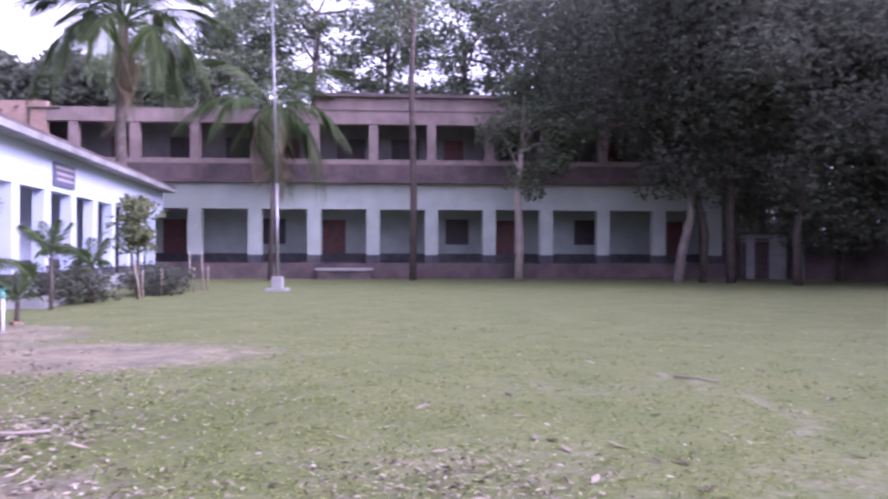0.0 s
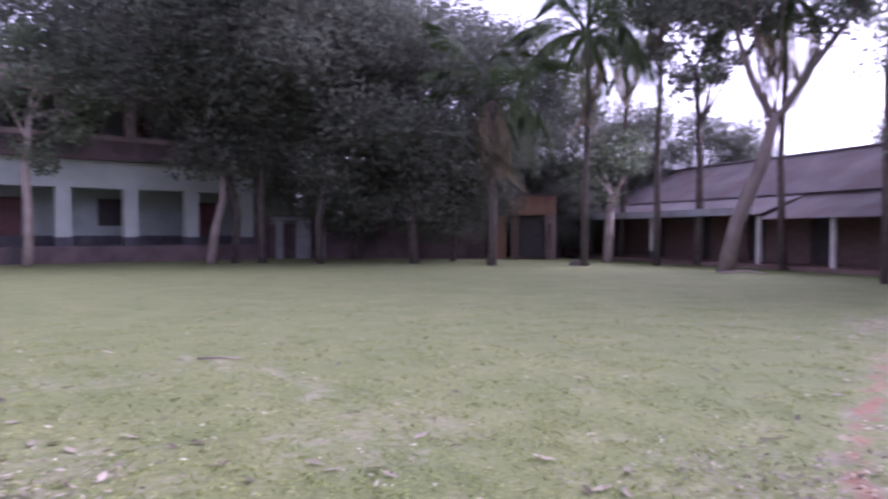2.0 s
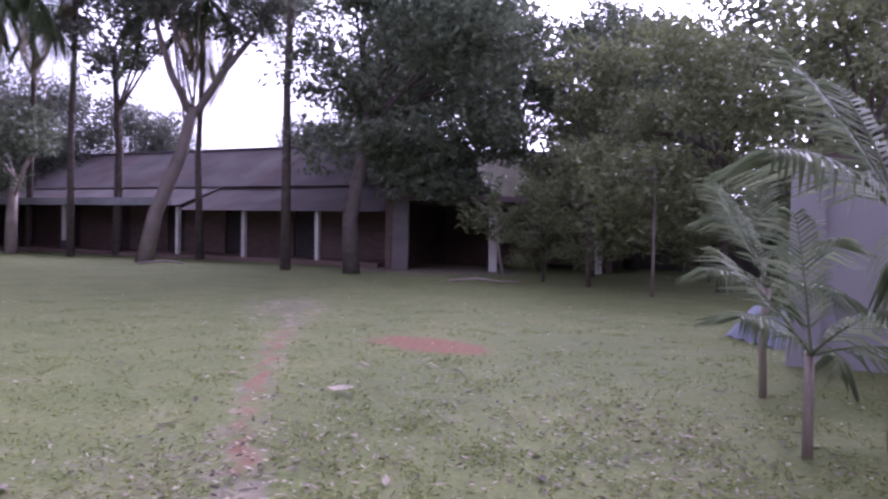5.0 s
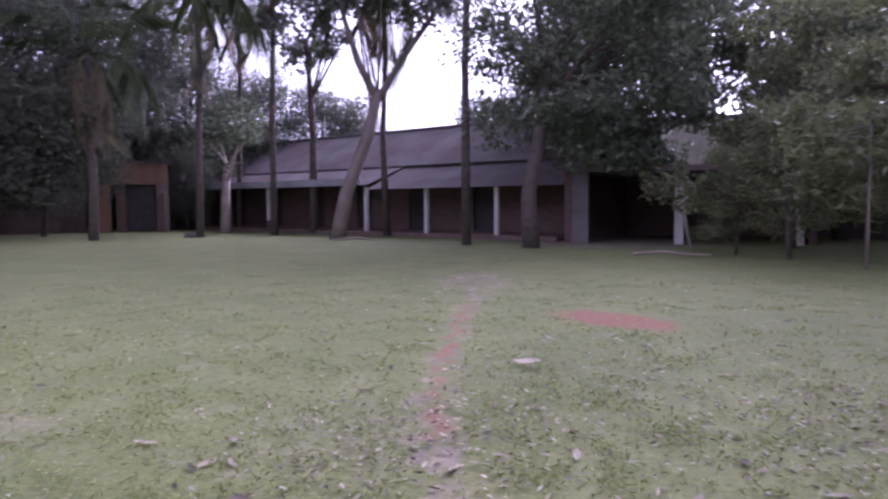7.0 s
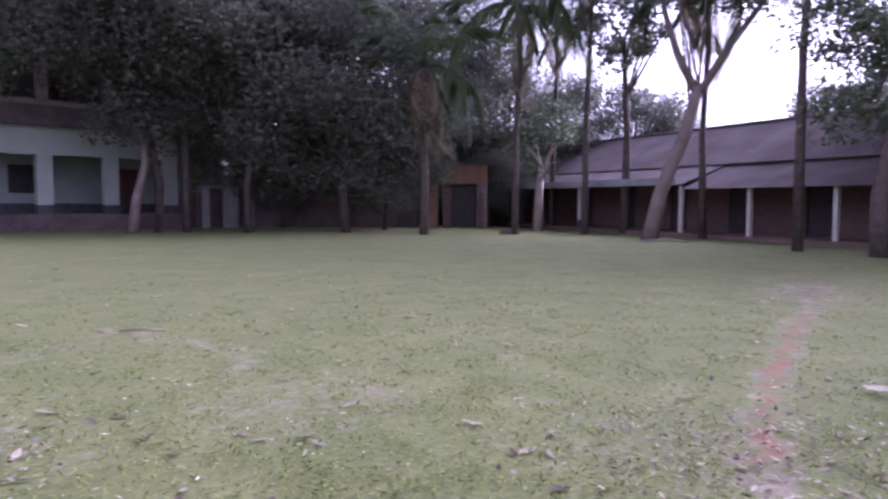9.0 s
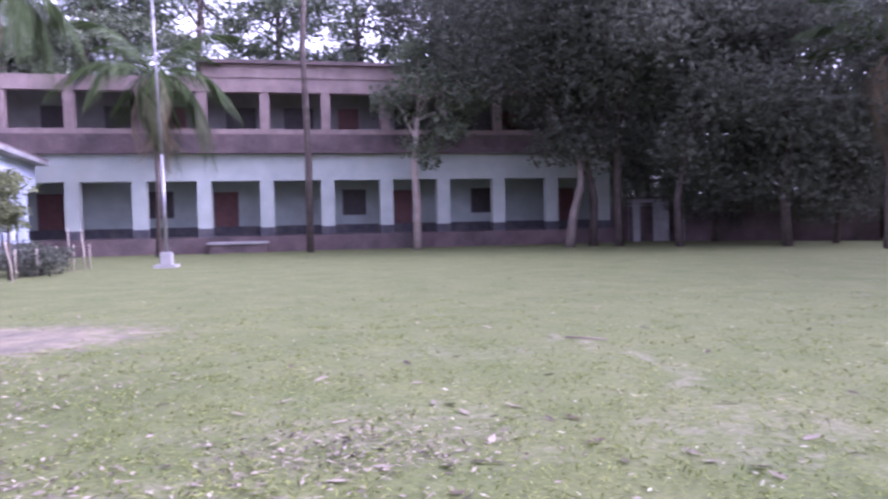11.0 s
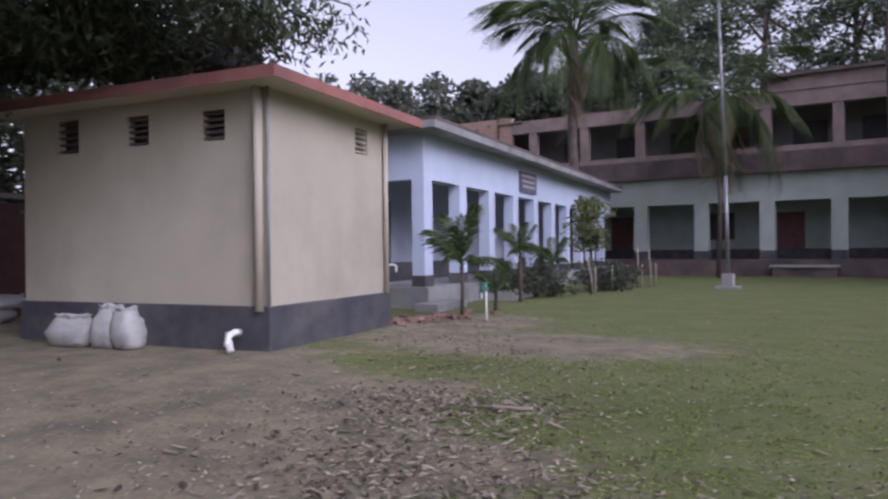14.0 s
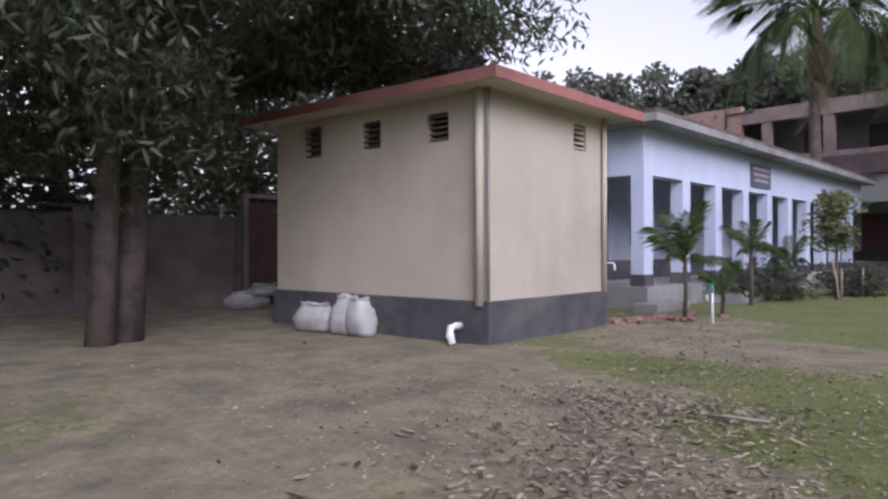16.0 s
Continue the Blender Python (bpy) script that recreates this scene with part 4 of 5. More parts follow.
# dark grove between the two long buildings
grove = [tree("tree", up_at(-20.0, 31.8), "large dense dark broadleaf tree", [(0, 0, -0.2), (0.1, 0, 2.0), (-0.3, 0.1, 4.0), (-1.2, 0, 7)], [0.18, 0.15, 0.13, 0.08], ((-2.6, 0, 9.2), (4.8, 3.0, 4.4)), 70, 26000, (0.24, 0.11), 1.7, M_BARK_DARK, M_LEAF_DARK, seed=11),
         tree("tree", up_at(-34, 30.5), "large dense dark broadleaf tree", [(0, 0, -0.2), (-0.2, 0, 2.2), (0.1, 0.1, 4.2), (0.1, 0, 6)], [0.20, 0.16, 0.14, 0.08], ((0, 0, 6.2), (5.2, 3.4, 5.2)), 72, 26000, (0.24, 0.11), 1.7, M_BARK_DARK, M_LEAF_DARK, seed=12)]
for az, dist, turn, s, src in ((-22, 31.5, 80, 1.05, 0), (-26.5, 30.5, 200, 0.95, 0), (-37, 33, 130, 0.62, 1), (-24, 44, 200, 1.0, 1), (-20, 47, 30, 1.0, 1), (-29, 36, 90, 0.8, 1), (-47, 43, 130, 0.92, 1), (-51, 43, 30, 0.8, 1), (-56.4, 43, 250, 0.74, 1), (-60, 44, 80, 0.58, 1), (-72, 42, 80, 0.75, 1), (-17, 45, 20, 1.4, 0), (-30, 38, 250, 1.3, 1), (-38, 41, 300, 1.25, 1), (-43, 45, 60, 0.9, 1), (50, 45, 20, 1.0, 1), (-39, 41, 20, 0.42, 1), (-46.5, 38, 80, 0.38, 1), (-41.5, 40.5, 140, 0.42, 1), (-98.5, 28, 30, 0.36, 1), (-103, 30, 130, 0.4, 1), (-93.5, 31, 230, 0.38, 1), (-108, 27, 70, 0.4, 1)):
    copy_thing(grove[src], up_at(az, dist, turn, s))

# trees close to the arcade
tree("tree", up_at(-6.0, 31.4), "slender pale-barked tree with sparse bright leaves", [(0, 0, -0.2), (0.05, 0, 1.8), (-0.05, 0, 3.6), (0.2, 0, 6.5)], [0.20, 0.17, 0.15, 0.08], ((0.9, 0, 7.3), (2.4, 1.9, 3.6)), 34, 5200, (0.24, 0.12), 1.0, M_BARK_PALE, M_LEAF, seed=21)
tree("tree", up_at(2.5, 31.6), "tall straight dark-trunked tree", [(0, 0, -0.2), (0.02, 0, 4.0), (-0.1, 0, 9.0), (0.1, 0, 13)], [0.17, 0.15, 0.12, 0.08], ((0, 0, 13.5), (2.8, 2.2, 3.0)), 22, 3000, (0.24, 0.11), 1.0, seed=22)
tree("tree", up_at(-18.7, 31.2), "short leaning pale tree under the grove", [(-0.3, 0, -0.2), (-0.1, 0, 1.4), (0.25, 0, 2.7), (0.2, 0, 3.8)], [0.22, 0.18, 0.15, 0.08], ((0.2, 0, 5.0), (2.0, 1.8, 1.7)), 18, 2600, (0.28, 0.13), 1.1, M_BARK_MID, M_LEAF_DARK, seed=23)

# tall trees behind the far building
back = [tree("tree", up_at(10.5, 45), "tall thin-crowned tree behind the school", [(0, 0, -0.2), (0.2, 0, 6), (0, 0.2, 11), (0.3, 0, 16)], [0.34, 0.28, 0.2, 0.1], ((0, 0, 14.5), (4.4, 3.5, 5.6)), 52, 6500, (0.34, 0.16), 1.15, seed=31, limb=0.1),
        tree("tree", up_at(-1.5, 46), "tall thin-crowned tree behind the school", [(0, 0, -0.2), (-0.3, 0, 6), (0.2, 0.2, 11), (0, 0, 15)], [0.34, 0.28, 0.2, 0.1], ((0, 0, 13.8), (4.4, 3.5, 5.8)), 52, 7000, (0.34, 0.16), 1.2, seed=32, limb=0.1)]
for az, dist, turn, s, src in ((4.5, 47, 60, 1.0, 1), (-8, 46, 140, 1.05, 0), (-14, 47, 20, 1.1, 1), (15.5, 49, 230, 1.0, 1), (20, 50, 10, 0.85, 0), (18, 46, 100, 0.85, 1), (23, 47, 200, 0.75, 0)):
    copy_thing(back[src], up_at(az, dist, turn, s))

# coconut palm behind the pale blue building
palm("coconut_palm", up_at(24.5, 29.5), "coconut palm with drooping fronds beside the roof", [(0, 0, -0.2), (0.1, 0, 3), (0, 0, 6), (0.1, 0, 9.8)], [0.26, 0.22, 0.19, 0.2], 30, COCO, 1.32, 41, 3)
palm("coconut_palm", up_at(13.75, 31.6), "slender coconut palm with brown drooping fronds behind the flagpole", [(0, 0, -0.2), (0.1, 0, 3), (0, 0, 7.4)], [0.11, 0.09, 0.12], 15, COCO_LOW, 1.2, 42, 10)

# forked tree and palms before the tin-roofed row
fx, fy = 21.5, 13.5
fork = tree("tree", pose(fx, fy, 0), "forked bare-trunked tree leaning in front of the tin roof", [(0, 0, -0.2), (0.12, -0.35, 1.6), (0.45, -1.05, 3.6), (0.65, -1.35, 5.1)], [0.30, 0.24, 0.21, 0.19], ((0.4, -1.0, 9.7), (3.6, 4.3, 2.6)), 46, 11000, (0.26, 0.13), 1.05, M_BARK_MID, M_LEAF_DARK, seed=51, limb=0.05, every=14)
bm = bmesh.new()
tube(bm, [(0.63, -1.3, 4.9), (0.3, -0.75, 6.2), (0.05, -0.4, 7.6), (0.1, -0.2, 9.2)], [0.15, 0.12, 0.09, 0.05], 8)
part("limb", bm, M_BARK_MID, fork, "left limb of the fork")
bm = bmesh.new()
tube(bm, [(0.66, -1.4, 4.9), (1.1, -2.1, 6.3), (1.7, -3.0, 7.8), (2.1, -3.6, 9.4)], [0.15, 0.12, 0.09, 0.05], 8)
part("limb", bm, M_BARK_MID, fork, "right limb of the fork")
for az, dist, h, sd, dry in ((-61.8, 27.5, 9.5, 61, 3), (-68.3, 21.5, 13.0, 62, 1), (-53.0, 30.0, 11.5, 63, 1), (-47.5, 29.0, 9.0, 64, 1), (-50.3, 36.0, 10.5, 65, 1)):
    palm("coconut_palm", up_at(az, dist, sd * 20), "tall coconut palm with ragged fronds", [(0, 0, -0.2), (0.15, 0.1, h * 0.4), (0.05, 0.2, h * 0.75), (0.1, 0.1, h)], [0.15, 0.11, 0.095, 0.12], 19, COCO, 1.3, sd, dry + 1)
palm("coconut_palm", up_at(-40.2, 28.5), "coconut palm with pale hanging dry fronds by the grove", [(0, 0, -0.2), (0.15, 0.1, 2.5), (0.05, 0.2, 5.0), (0.1, 0.1, 6.6)], [0.19, 0.15, 0.13, 0.15], 12, COCO, 1.15, 66, 6)
tree("tree", up_at(-49.3, 33.0), "slim pale-trunked tree with low leaves", [(0, 0, -0.2), (0.05, 0, 1.5), (0.2, 0, 3.0)], [0.25, 0.2, 0.14], ((0.1, 0, 4.3), (1.9, 1.9, 1.7)), 18, 2200, (0.25, 0.12), 0.9, M_BARK_PALE, M_LEAF, seed=52)
tree("tree", up_at(-56, 31), "thin open-crowned tree over the roof", [(0, 0, -0.2), (0.1, 0, 4), (0, 0.2, 8)], [0.2, 0.15, 0.09], ((0, 0, 9.4), (3.2, 3.2, 3.0)), 34, 4200, (0.28, 0.13), 0.8, foliage=M_LEAF_DARK, seed=53)

# leafy trees to the right of the row
right_trees = [tree("tree", pose(19.2, 5.7, 0), "mango tree with dense drooping leaves over a dark trunk", [(0, 0, -0.2), (0.1, 0.1, 1.5), (0.4, -0.1, 3.0), (0.5, -0.3, 5)], [0.26, 0.21, 0.19, 0.12], ((1.2, -1.5, 6.1), (2.6, 3.6, 4.5)), 92, 17000, (0.26, 0.095), 0.95, foliage=M_LEAF, seed=71, droop=0.7),
               tree("tree", pose(21.2, -0.9, 0), "leafy young tree with pale leaves", [(0, 0, -0.2), (0.05, 0.1, 1.5), (0.0, -0.1, 3.6)], [0.13, 0.10, 0.07], ((0.3, -0.8, 4.2), (2.2, 2.6, 3.4)), 48, 8000, (0.24, 0.085), 0.8, foliage=M_LEAF_LIGHT, seed=72, droop=0.6)]
for x, y, turn, s, src in ((26.5, -2.5, 80, 1.05, 0), (24.4, 5.6, 10, 1.0, 0), (17.0, -3.6, 140, 0.86, 1), (24.0, -8.0, 30, 1.3, 0), (14.5, -5.6, 60, 0.9, 1), (31.0, -1.0, 10, 1.1, 0), (28.5, 7.0, 350, 1.2, 0), (22.5, -4.5, 170, 1.0, 1), (24.5, -1.5, 40, 0.5, 1), (27.0, -4.5, 100, 0.6, 1), (20.5, -4.0, 200, 0.42, 1), (23.0, -6.5, 300, 0.55, 1), (18.5, -6.0, 20, 0.5, 1), (29.5, 0.5, 130, 0.6, 1), (15.5, -7.0, 250, 0.55, 1), (17.2, -0.7, 70, 0.5, 1), (18.4, 0.4, 160, 0.36, 1)):
    copy_thing(right_trees[src], pose(x, y, 0, 0, 0, turn) @ Matrix.Diagonal((s, s, s, 1)))
tree("sapling", pose(20.6, 1.6, 0), "thin pale sapling with loose leaves", [(0, 0, -0.1), (0.05, 0.2, 0.9), (0.0, 0.1, 1.9)], [0.05, 0.04, 0.02], ((0, 0.1, 1.75), (1.0, 1.2, 0.7)), 16, 500, (0.24, 0.08), 0.45, M_BARK_PALE, M_LEAF_LIGHT, seed=73, limb=0.02)
tree("sapling", pose(15.1, -1.9, 0), "thin pale sapling with loose leaves", [(0, 0, -0.1), (0.0, 0.0, 1.2), (0.0, 0.0, 2.6)], [0.04, 0.032, 0.02], ((0, 0.3, 2.2), (1.0, 1.2, 0.9)), 22, 1300, (0.22, 0.075), 0.5, M_BARK_MID, M_LEAF_LIGHT, seed=74, limb=0.02)

# near feather palms
palm("areca_palm", pose(4.55, -1.56, 0), "young feather palm on a thin stem", [(0, 0, -0.1), (0.02, 0.0, 0.6), (0.0, 0.0, 0.58)], [0.032, 0.026, 0.028], 6, ARECA, 0.6, 81, 0, M_BARK_PALE)
palm("areca_palm", pose(6.1, -1.72, 0), "young feather palm on a thin stem", [(0, 0, -0.1), (0.0, 0.02, 0.5), (0.0, 0.0, 0.85)], [0.032, 0.028, 0.03], 6, ARECA, 0.66, 82, 0, M_BARK_PALE)
palm("areca_palm", pose(4.75, -2.1, 0), "taller feather palm with long arching fronds", [(0, 0, -0.1), (0.0, 0.02, 0.8), (0.0, 0.0, 1.35)], [0.035, 0.03, 0.032], 6, ARECA, 0.92, 84, 0, M_BARK_PALE)
palm("areca_palm", pose(9.6, -2.6, 0), "young feather palm on a thin stem", [(0, 0, -0.1), (0.0, 0.02, 0.6), (0.0, 0.0, 1.0)], [0.035, 0.03, 0.032], 7, ARECA, 0.8, 83, 0, M_BARK_PALE)

# mango tree over the washroom block
mango = tree("mango_tree", pose(-10.6, 2.5, 0), "old mango tree with dark leaves over the washroom", [(0, 0, -0.2), (0.05, 0.1, 1.2), (-0.1, 0.2, 2.2), (0.1, 0.6, 4.2)], [0.30, 0.23, 0.20, 0.12], ((0.5, 0.9, 5.2), (4.9, 5.2, 3.0)), 250, 76000, (0.19, 0.055), 0.8, M_BARK_DARK, M_LEAF_MANGO, seed=91, droop=0.9, limb=0.06, every=9, lift=(1.0, 2.25, 2.6, 4.1))
bm = bmesh.new()
tube(bm, [(0.35, -0.35, -0.2), (0.5, -0.3, 1.5), (0.3, -0.2, 3.0), (0.6, 0.2, 4.6)], [0.2, 0.16, 0.14, 0.07], 9)
part("stem", bm, M_BARK_DARK, mango, "second leaning stem")
wall_tree = tree("tree", pose(-17.8, 3.0, 0), "dark tree behind the boundary wall", [(0, 0, -0.2), (0, 0, 2), (0, 0, 4)], [0.3, 0.25, 0.15], ((0, 0, 4.8), (3.0, 6.5, 4.4)), 64, 11000, (0.34, 0.13), 1.4, foliage=M_LEAF_MANGO, seed=92)
# The last two copies stand out of view, added to shade the yard.
for x, y, turn, s in ((-19.0, -4.5, 20, 1.0), (-20.5, 8.5, 200, 1.0), (-10.5, -6.5, 70, 1.25), (-3.5, -9.0, 100, 1.3)):
    copy_thing(wall_tree, pose(x, y, 0, 0, 0, turn) @ Matrix.Diagonal((s, s, s, 1)))
tree("tree", pose(-18.0, 12.0, 0), "dark tree behind the boundary wall", [(0, 0, -0.2), (0, 0, 2), (0, 0, 4)], [0.3, 0.25, 0.15], ((0, 0, 4.6), (3.0, 3.5, 2.4)), 30, 6000, (0.3, 0.1), 1.3, foliage=M_LEAF_DARK, seed=93)
tree("tree", pose(-14.5, -3.5, 0), "dark tree at the yard's edge", [(0, 0, -0.2), (0, 0, 2), (0, 0, 4)], [0.3, 0.25, 0.15], ((0, 0, 5.0), (3.5, 4.0, 3.8)), 46, 11000, (0.3, 0.1), 1.4, foliage=M_LEAF_MANGO, seed=94)
# grove copies out of view behind the yard, added to shade the washroom side
for x, y, turn, s in ((-2.0, -11.5, 120, 1.0), (-8, -14, 220, 1.0), (-14, -12, 300, 0.9)):
    copy_thing(grove[0], pose(x, y, 0, 0, 0, turn) @ Matrix.Diagonal((s, s, s, 1)))

# far woods that close the horizon
def far_woods():
    rng = np.random.default_rng(7)
    pos, n = [], 0
    for k in range(420):
        a = rng.uniform(0, 360)
        d = rng.uniform(62, 85)
        h = rng.uniform(4.5, 7.5)
        x, y = polar(a, d)
        c = np.array([x, y, h * 0.5]) + np.clip(rng.normal(size=(190, 3)), -1.4, 1.4) * np.array([2.4, 2.4, h * 0.27])
        pos.append(c)
    for k in range(80):
        h = rng.uniform(11.5, 15.0)
        x, y = polar(rng.uniform(21, 54), rng.uniform(47, 53))
        for j in range(9):
            c = np.array([x, y, h * 0.55]) + rng.uniform(-1, 1, 3) * np.array([1.6, 1.6, h * 0.36])
            q = rng.normal(size=(110, 3))
            q *= (rng.uniform(0, 1, 110) ** 0.4 / np.linalg.norm(q, axis=1))[:, None]
            pos.append(c + q * np.array([1.2, 1.2, 0.9]))
    pos = np.concatenate(pos)
    pos = pos[pos[:, 2] > 0]
    ob = new("far_woods", leaf_mesh("far_woods", pos, rng.normal(size=pos.shape), 0.5, 0.3, M_LEAF_DARK, rng))
    tagged(ob, "far belt of dark village trees", "woods", kind="stuff")


far_woods()

# garden plants along the pale blue building
palm("areca_palm", pose(-7.42, 11.12, 0), "young feather palm with upright green fronds in the yard", [(0, 0, -0.1), (0.02, 0.0, 0.5), (0.0, 0.0, 0.95)], [0.04, 0.035, 0.04], 11, ARECA_GARDEN, 0.72, 101)
palm("areca_palm", pose(-7.45, 12.4, 0), "low feather palm in the yard", [(0, 0, -0.1), (0.02, 0.0, 0.35)], [0.04, 0.04], 8, ARECA_GARDEN, 0.45, 102)
palm("areca_palm", pose(-8.4, 15.2, 0), "young feather palm on a thin stem in the yard", [(0, 0, -0.1), (0.02, 0.0, 0.5), (0.0, 0.0, 1.1)], [0.045, 0.04, 0.045], 10, ARECA_GARDEN, 0.6, 103)
palm("areca_palm", pose(-8.5, 17.2, 0), "young feather palm in the yard", [(0, 0, -0.1), (0.02, 0.0, 0.5), (0.0, 0.0, 0.8)], [0.045, 0.045, 0.045], 8, ARECA_GARDEN, 0.6, 104)
tree("shrub", pose(-8.0, 18.6, 0), "upright leafy shrub in the yard", [(0, 0, -0.1), (0.0, 0.0, 0.8), (0.0, 0.0, 1.6)], [0.05, 0.04, 0.03], ((0, 0, 2.05), (0.42, 0.42, 0.85)), 22, 1800, (0.15, 0.075), 0.36, foliage=M_LEAF_LIGHT, seed=105, limb=0.02)
tree("shrub", pose(-8.2, 20.5, 0), "low dark shrub in the yard", [(0, 0, -0.1), (0.0, 0.0, 0.3), (0.0, 0.0, 0.5)], [0.05, 0.04, 0.03], ((0, 0, 0.4), (0.7, 1.4, 0.35)), 22, 1900, (0.14, 0.07), 0.42, foliage=M_LEAF_DARK, seed=106, limb=0.02)
tree("shrub", pose(-8.9, 17.0, 0), "low dark shrub in the yard", [(0, 0, -0.1), (0.0, 0.0, 0.3), (0.0, 0.0, 0.5)], [0.05, 0.04, 0.03], ((0, 0, 0.5), (0.8, 1.3, 0.45)), 22, 1800, (0.14, 0.07), 0.4, foliage=M_LEAF_DARK, seed=107, limb=0.02)


# ---- small things in the yard ----
def ground_leaf_mesh(name, count, place, length, width, material, rng, flat=0.35):
    px, py = place(count)
    pz = ground_height(px, py) + rng.uniform(0.006, 0.022, len(px))
    a = rng.uniform(0, math.tau, len(px))
    d = np.stack([np.cos(a), np.sin(a), rng.normal(0, flat * 0.5, len(px))], 1)
    n = len(px)
    ref = np.stack([rng.normal(0, flat, n), rng.normal(0, flat, n), np.ones(n)], 1)
    d /= np.linalg.norm(d, axis=1)[:, None]
    side = np.cross(d, ref)
    side /= np.linalg.norm(side, axis=1)[:, None]
    up = np.cross(side, d)
    ln, wd = (length * rng.uniform(0.4, 1.4, n))[:, None], (width * rng.uniform(0.5, 1.3, n))[:, None]
    c = np.stack([px, py, pz], 1)
    verts = np.stack([c - d * ln / 2, c + side * wd / 2 + up * wd * 0.25, c + d * ln / 2 + up * ln * 0.15, c - side * wd / 2 + up * wd * 0.25], 1).reshape(-1, 3)
    me = bpy.data.meshes.new(name)
    faces = []
    for i in range(n):
        k = 4 * i
        faces += [(k, k + 1, k + 2), (k, k + 2, k + 3)]
    me.from_pydata(verts.tolist(), [], faces)
    me.materials.append(material)
    return me


LRNG = np.random.default_rng(17)


def fan(count, r0, r1, a0=-125, a1=95):
    """Places round the yard's corner, denser close by."""
    r = r0 + (r1 - r0) * LRNG.uniform(0, 1, count) ** 1.5
    a = np.radians(LRNG.uniform(a0, a1, count))
    return -r * np.sin(a), r * np.cos(a)


def off_buildings(px, py):
    in_wash = (px > -12.3) & (px < -6.9) & (py > 4.9) & (py < 9.6) & (px + 0.2 * (py - 6) < -6.95)
    in_blue = px < -8.6 - 0.22 * (py - 12.5)
    return ~(in_wash | (in_blue & (py > 11.6))) & (py < 32.8) & (px < 22.8)


def litter_places(count):
    px, py = fan(count, 0.4, 24, -180, 180)
    keep = off_buildings(px, py)
    return px[keep], py[keep]


def dense_litter(count):
    spots = [(-2.3, 3.3, 1.3), (-3.4, 4.2, 1.2), (-3.0, 6.1, 1.4), (-5.6, 8.4, 1.3), (-7.3, 10.4, 1.0), (-1.2, 2.7, 1.0), (0.1, 3.9, 0.7), (-4.6, 3.2, 1.6), (5.0, 0.4, 1.6), (4.4, -0.7, 1.0), (3.6, 1.5, 0.9)]
    k = LRNG.integers(0, len(spots), count)
    s = np.array(spots)[k]
    px, py = s[:, 0] + LRNG.normal(size=count) * s[:, 2] * 0.7, s[:, 1] + LRNG.normal(size=count) * s[:, 2] * 0.5
    keep = off_buildings(px, py) & (np.hypot(px, py) > 1.6)
    return px[keep], py[keep]


tagged(new("leaf_litter", ground_leaf_mesh("leaf_litter", 12000, litter_places, 0.042, 0.018, M_DEADLEAF_LAWN, LRNG)), "scattered small dry leaves on the grass", "leaves", kind="stuff")
tagged(new("leaf_litter", ground_leaf_mesh("leaf_litter", 7500, dense_litter, 0.052, 0.02, M_DEADLEAF, LRNG, 0.42)), "dense dry leaf litter on bare soil", "leaves", kind="stuff")


def drift_litter(count):
    """Leaves swept together on the soil before the washroom."""
    s = np.array([(-2.6, 3.5, 0.75), (-3.3, 4.3, 0.7), (-2.0, 2.9, 0.7), (-3.9, 4.7, 0.5), (-2.9, 2.9, 0.8), (-4.4, 6.9, 0.9), (-3.0, 5.0, 0.5)])[LRNG.integers(0, 7, count)]
    px, py = s[:, 0] + LRNG.normal(size=count) * s[:, 2] * 0.75, s[:, 1] + LRNG.normal(size=count) * s[:, 2] * 0.6
    keep = off_buildings(px, py) & (np.hypot(px, py) > 1.6)
    return px[keep], py[keep]


tagged(new("leaf_litter", ground_leaf_mesh("leaf_litter", 3200, drift_litter, 0.072, 0.024, M_DEADLEAF, LRNG, 0.42)), "drift of brown fallen leaves on trodden soil", "leaves", kind="stuff")


def grass():
    rng = np.random.default_rng(23)
    n = 150000
    r = 0.2 + 13.5 * rng.beta(1.0, 2.2, n // 13)
    a = np.radians(rng.uniform(-180, 180, n // 13))
    tx, ty = -r * np.sin(a), r * np.cos(a)
    px = np.repeat(tx, 13) + rng.normal(0, 0.08, (n // 13) * 13)
    py = np.repeat(ty, 13) + rng.normal(0, 0.08, (n // 13) * 13)
    soil, red, dry, _ = ground_masks(px, py)
    keep = (np.maximum(soil, red) + rng.uniform(-0.12, 0.12, len(px)) < 0.42) & (rng.uniform(0, 1, len(px)) > dry * 0.55) & off_buildings(px, py)
    px, py = px[keep], py[keep]
    pos = np.stack([px, py, ground_height(px, py) + 0.019], 1)
    d = rng.normal(size=pos.shape) * np.array([1, 1, 0.2]) + np.array([0, 0, 0.55])
    me = leaf_mesh("grass", pos, d, 0.042, 0.009, M_GRASSBLADE, rng, 2.5)
    tagged(new("grass", me), "short trampled grass blades", "grass", kind="stuff")


grass()


def curled_leaf(length, width, material=M_DEADLEAF_PALE):
    bm = bmesh.new()
    rows = []
    for i in range(7):
        s = i / 6
        w = width * math.sin(math.pi * (0.06 + 0.9 * s)) * 0.5
        z = 0.05 * length * (s - 0.4) ** 2 * 4
        rows.append([bm.verts.new((length * (s - 0.5), k * w, z + abs(k) * w * 0.25)) for k in (-1, 0, 1)])
    for r0, r1 in zip(rows, rows[1:]):
        for k in range(2):
            bm.faces.new((r0[k], r0[k + 1], r1[k + 1], r1[k])).smooth = True
    return finish("fallen_leaf", bm, material)


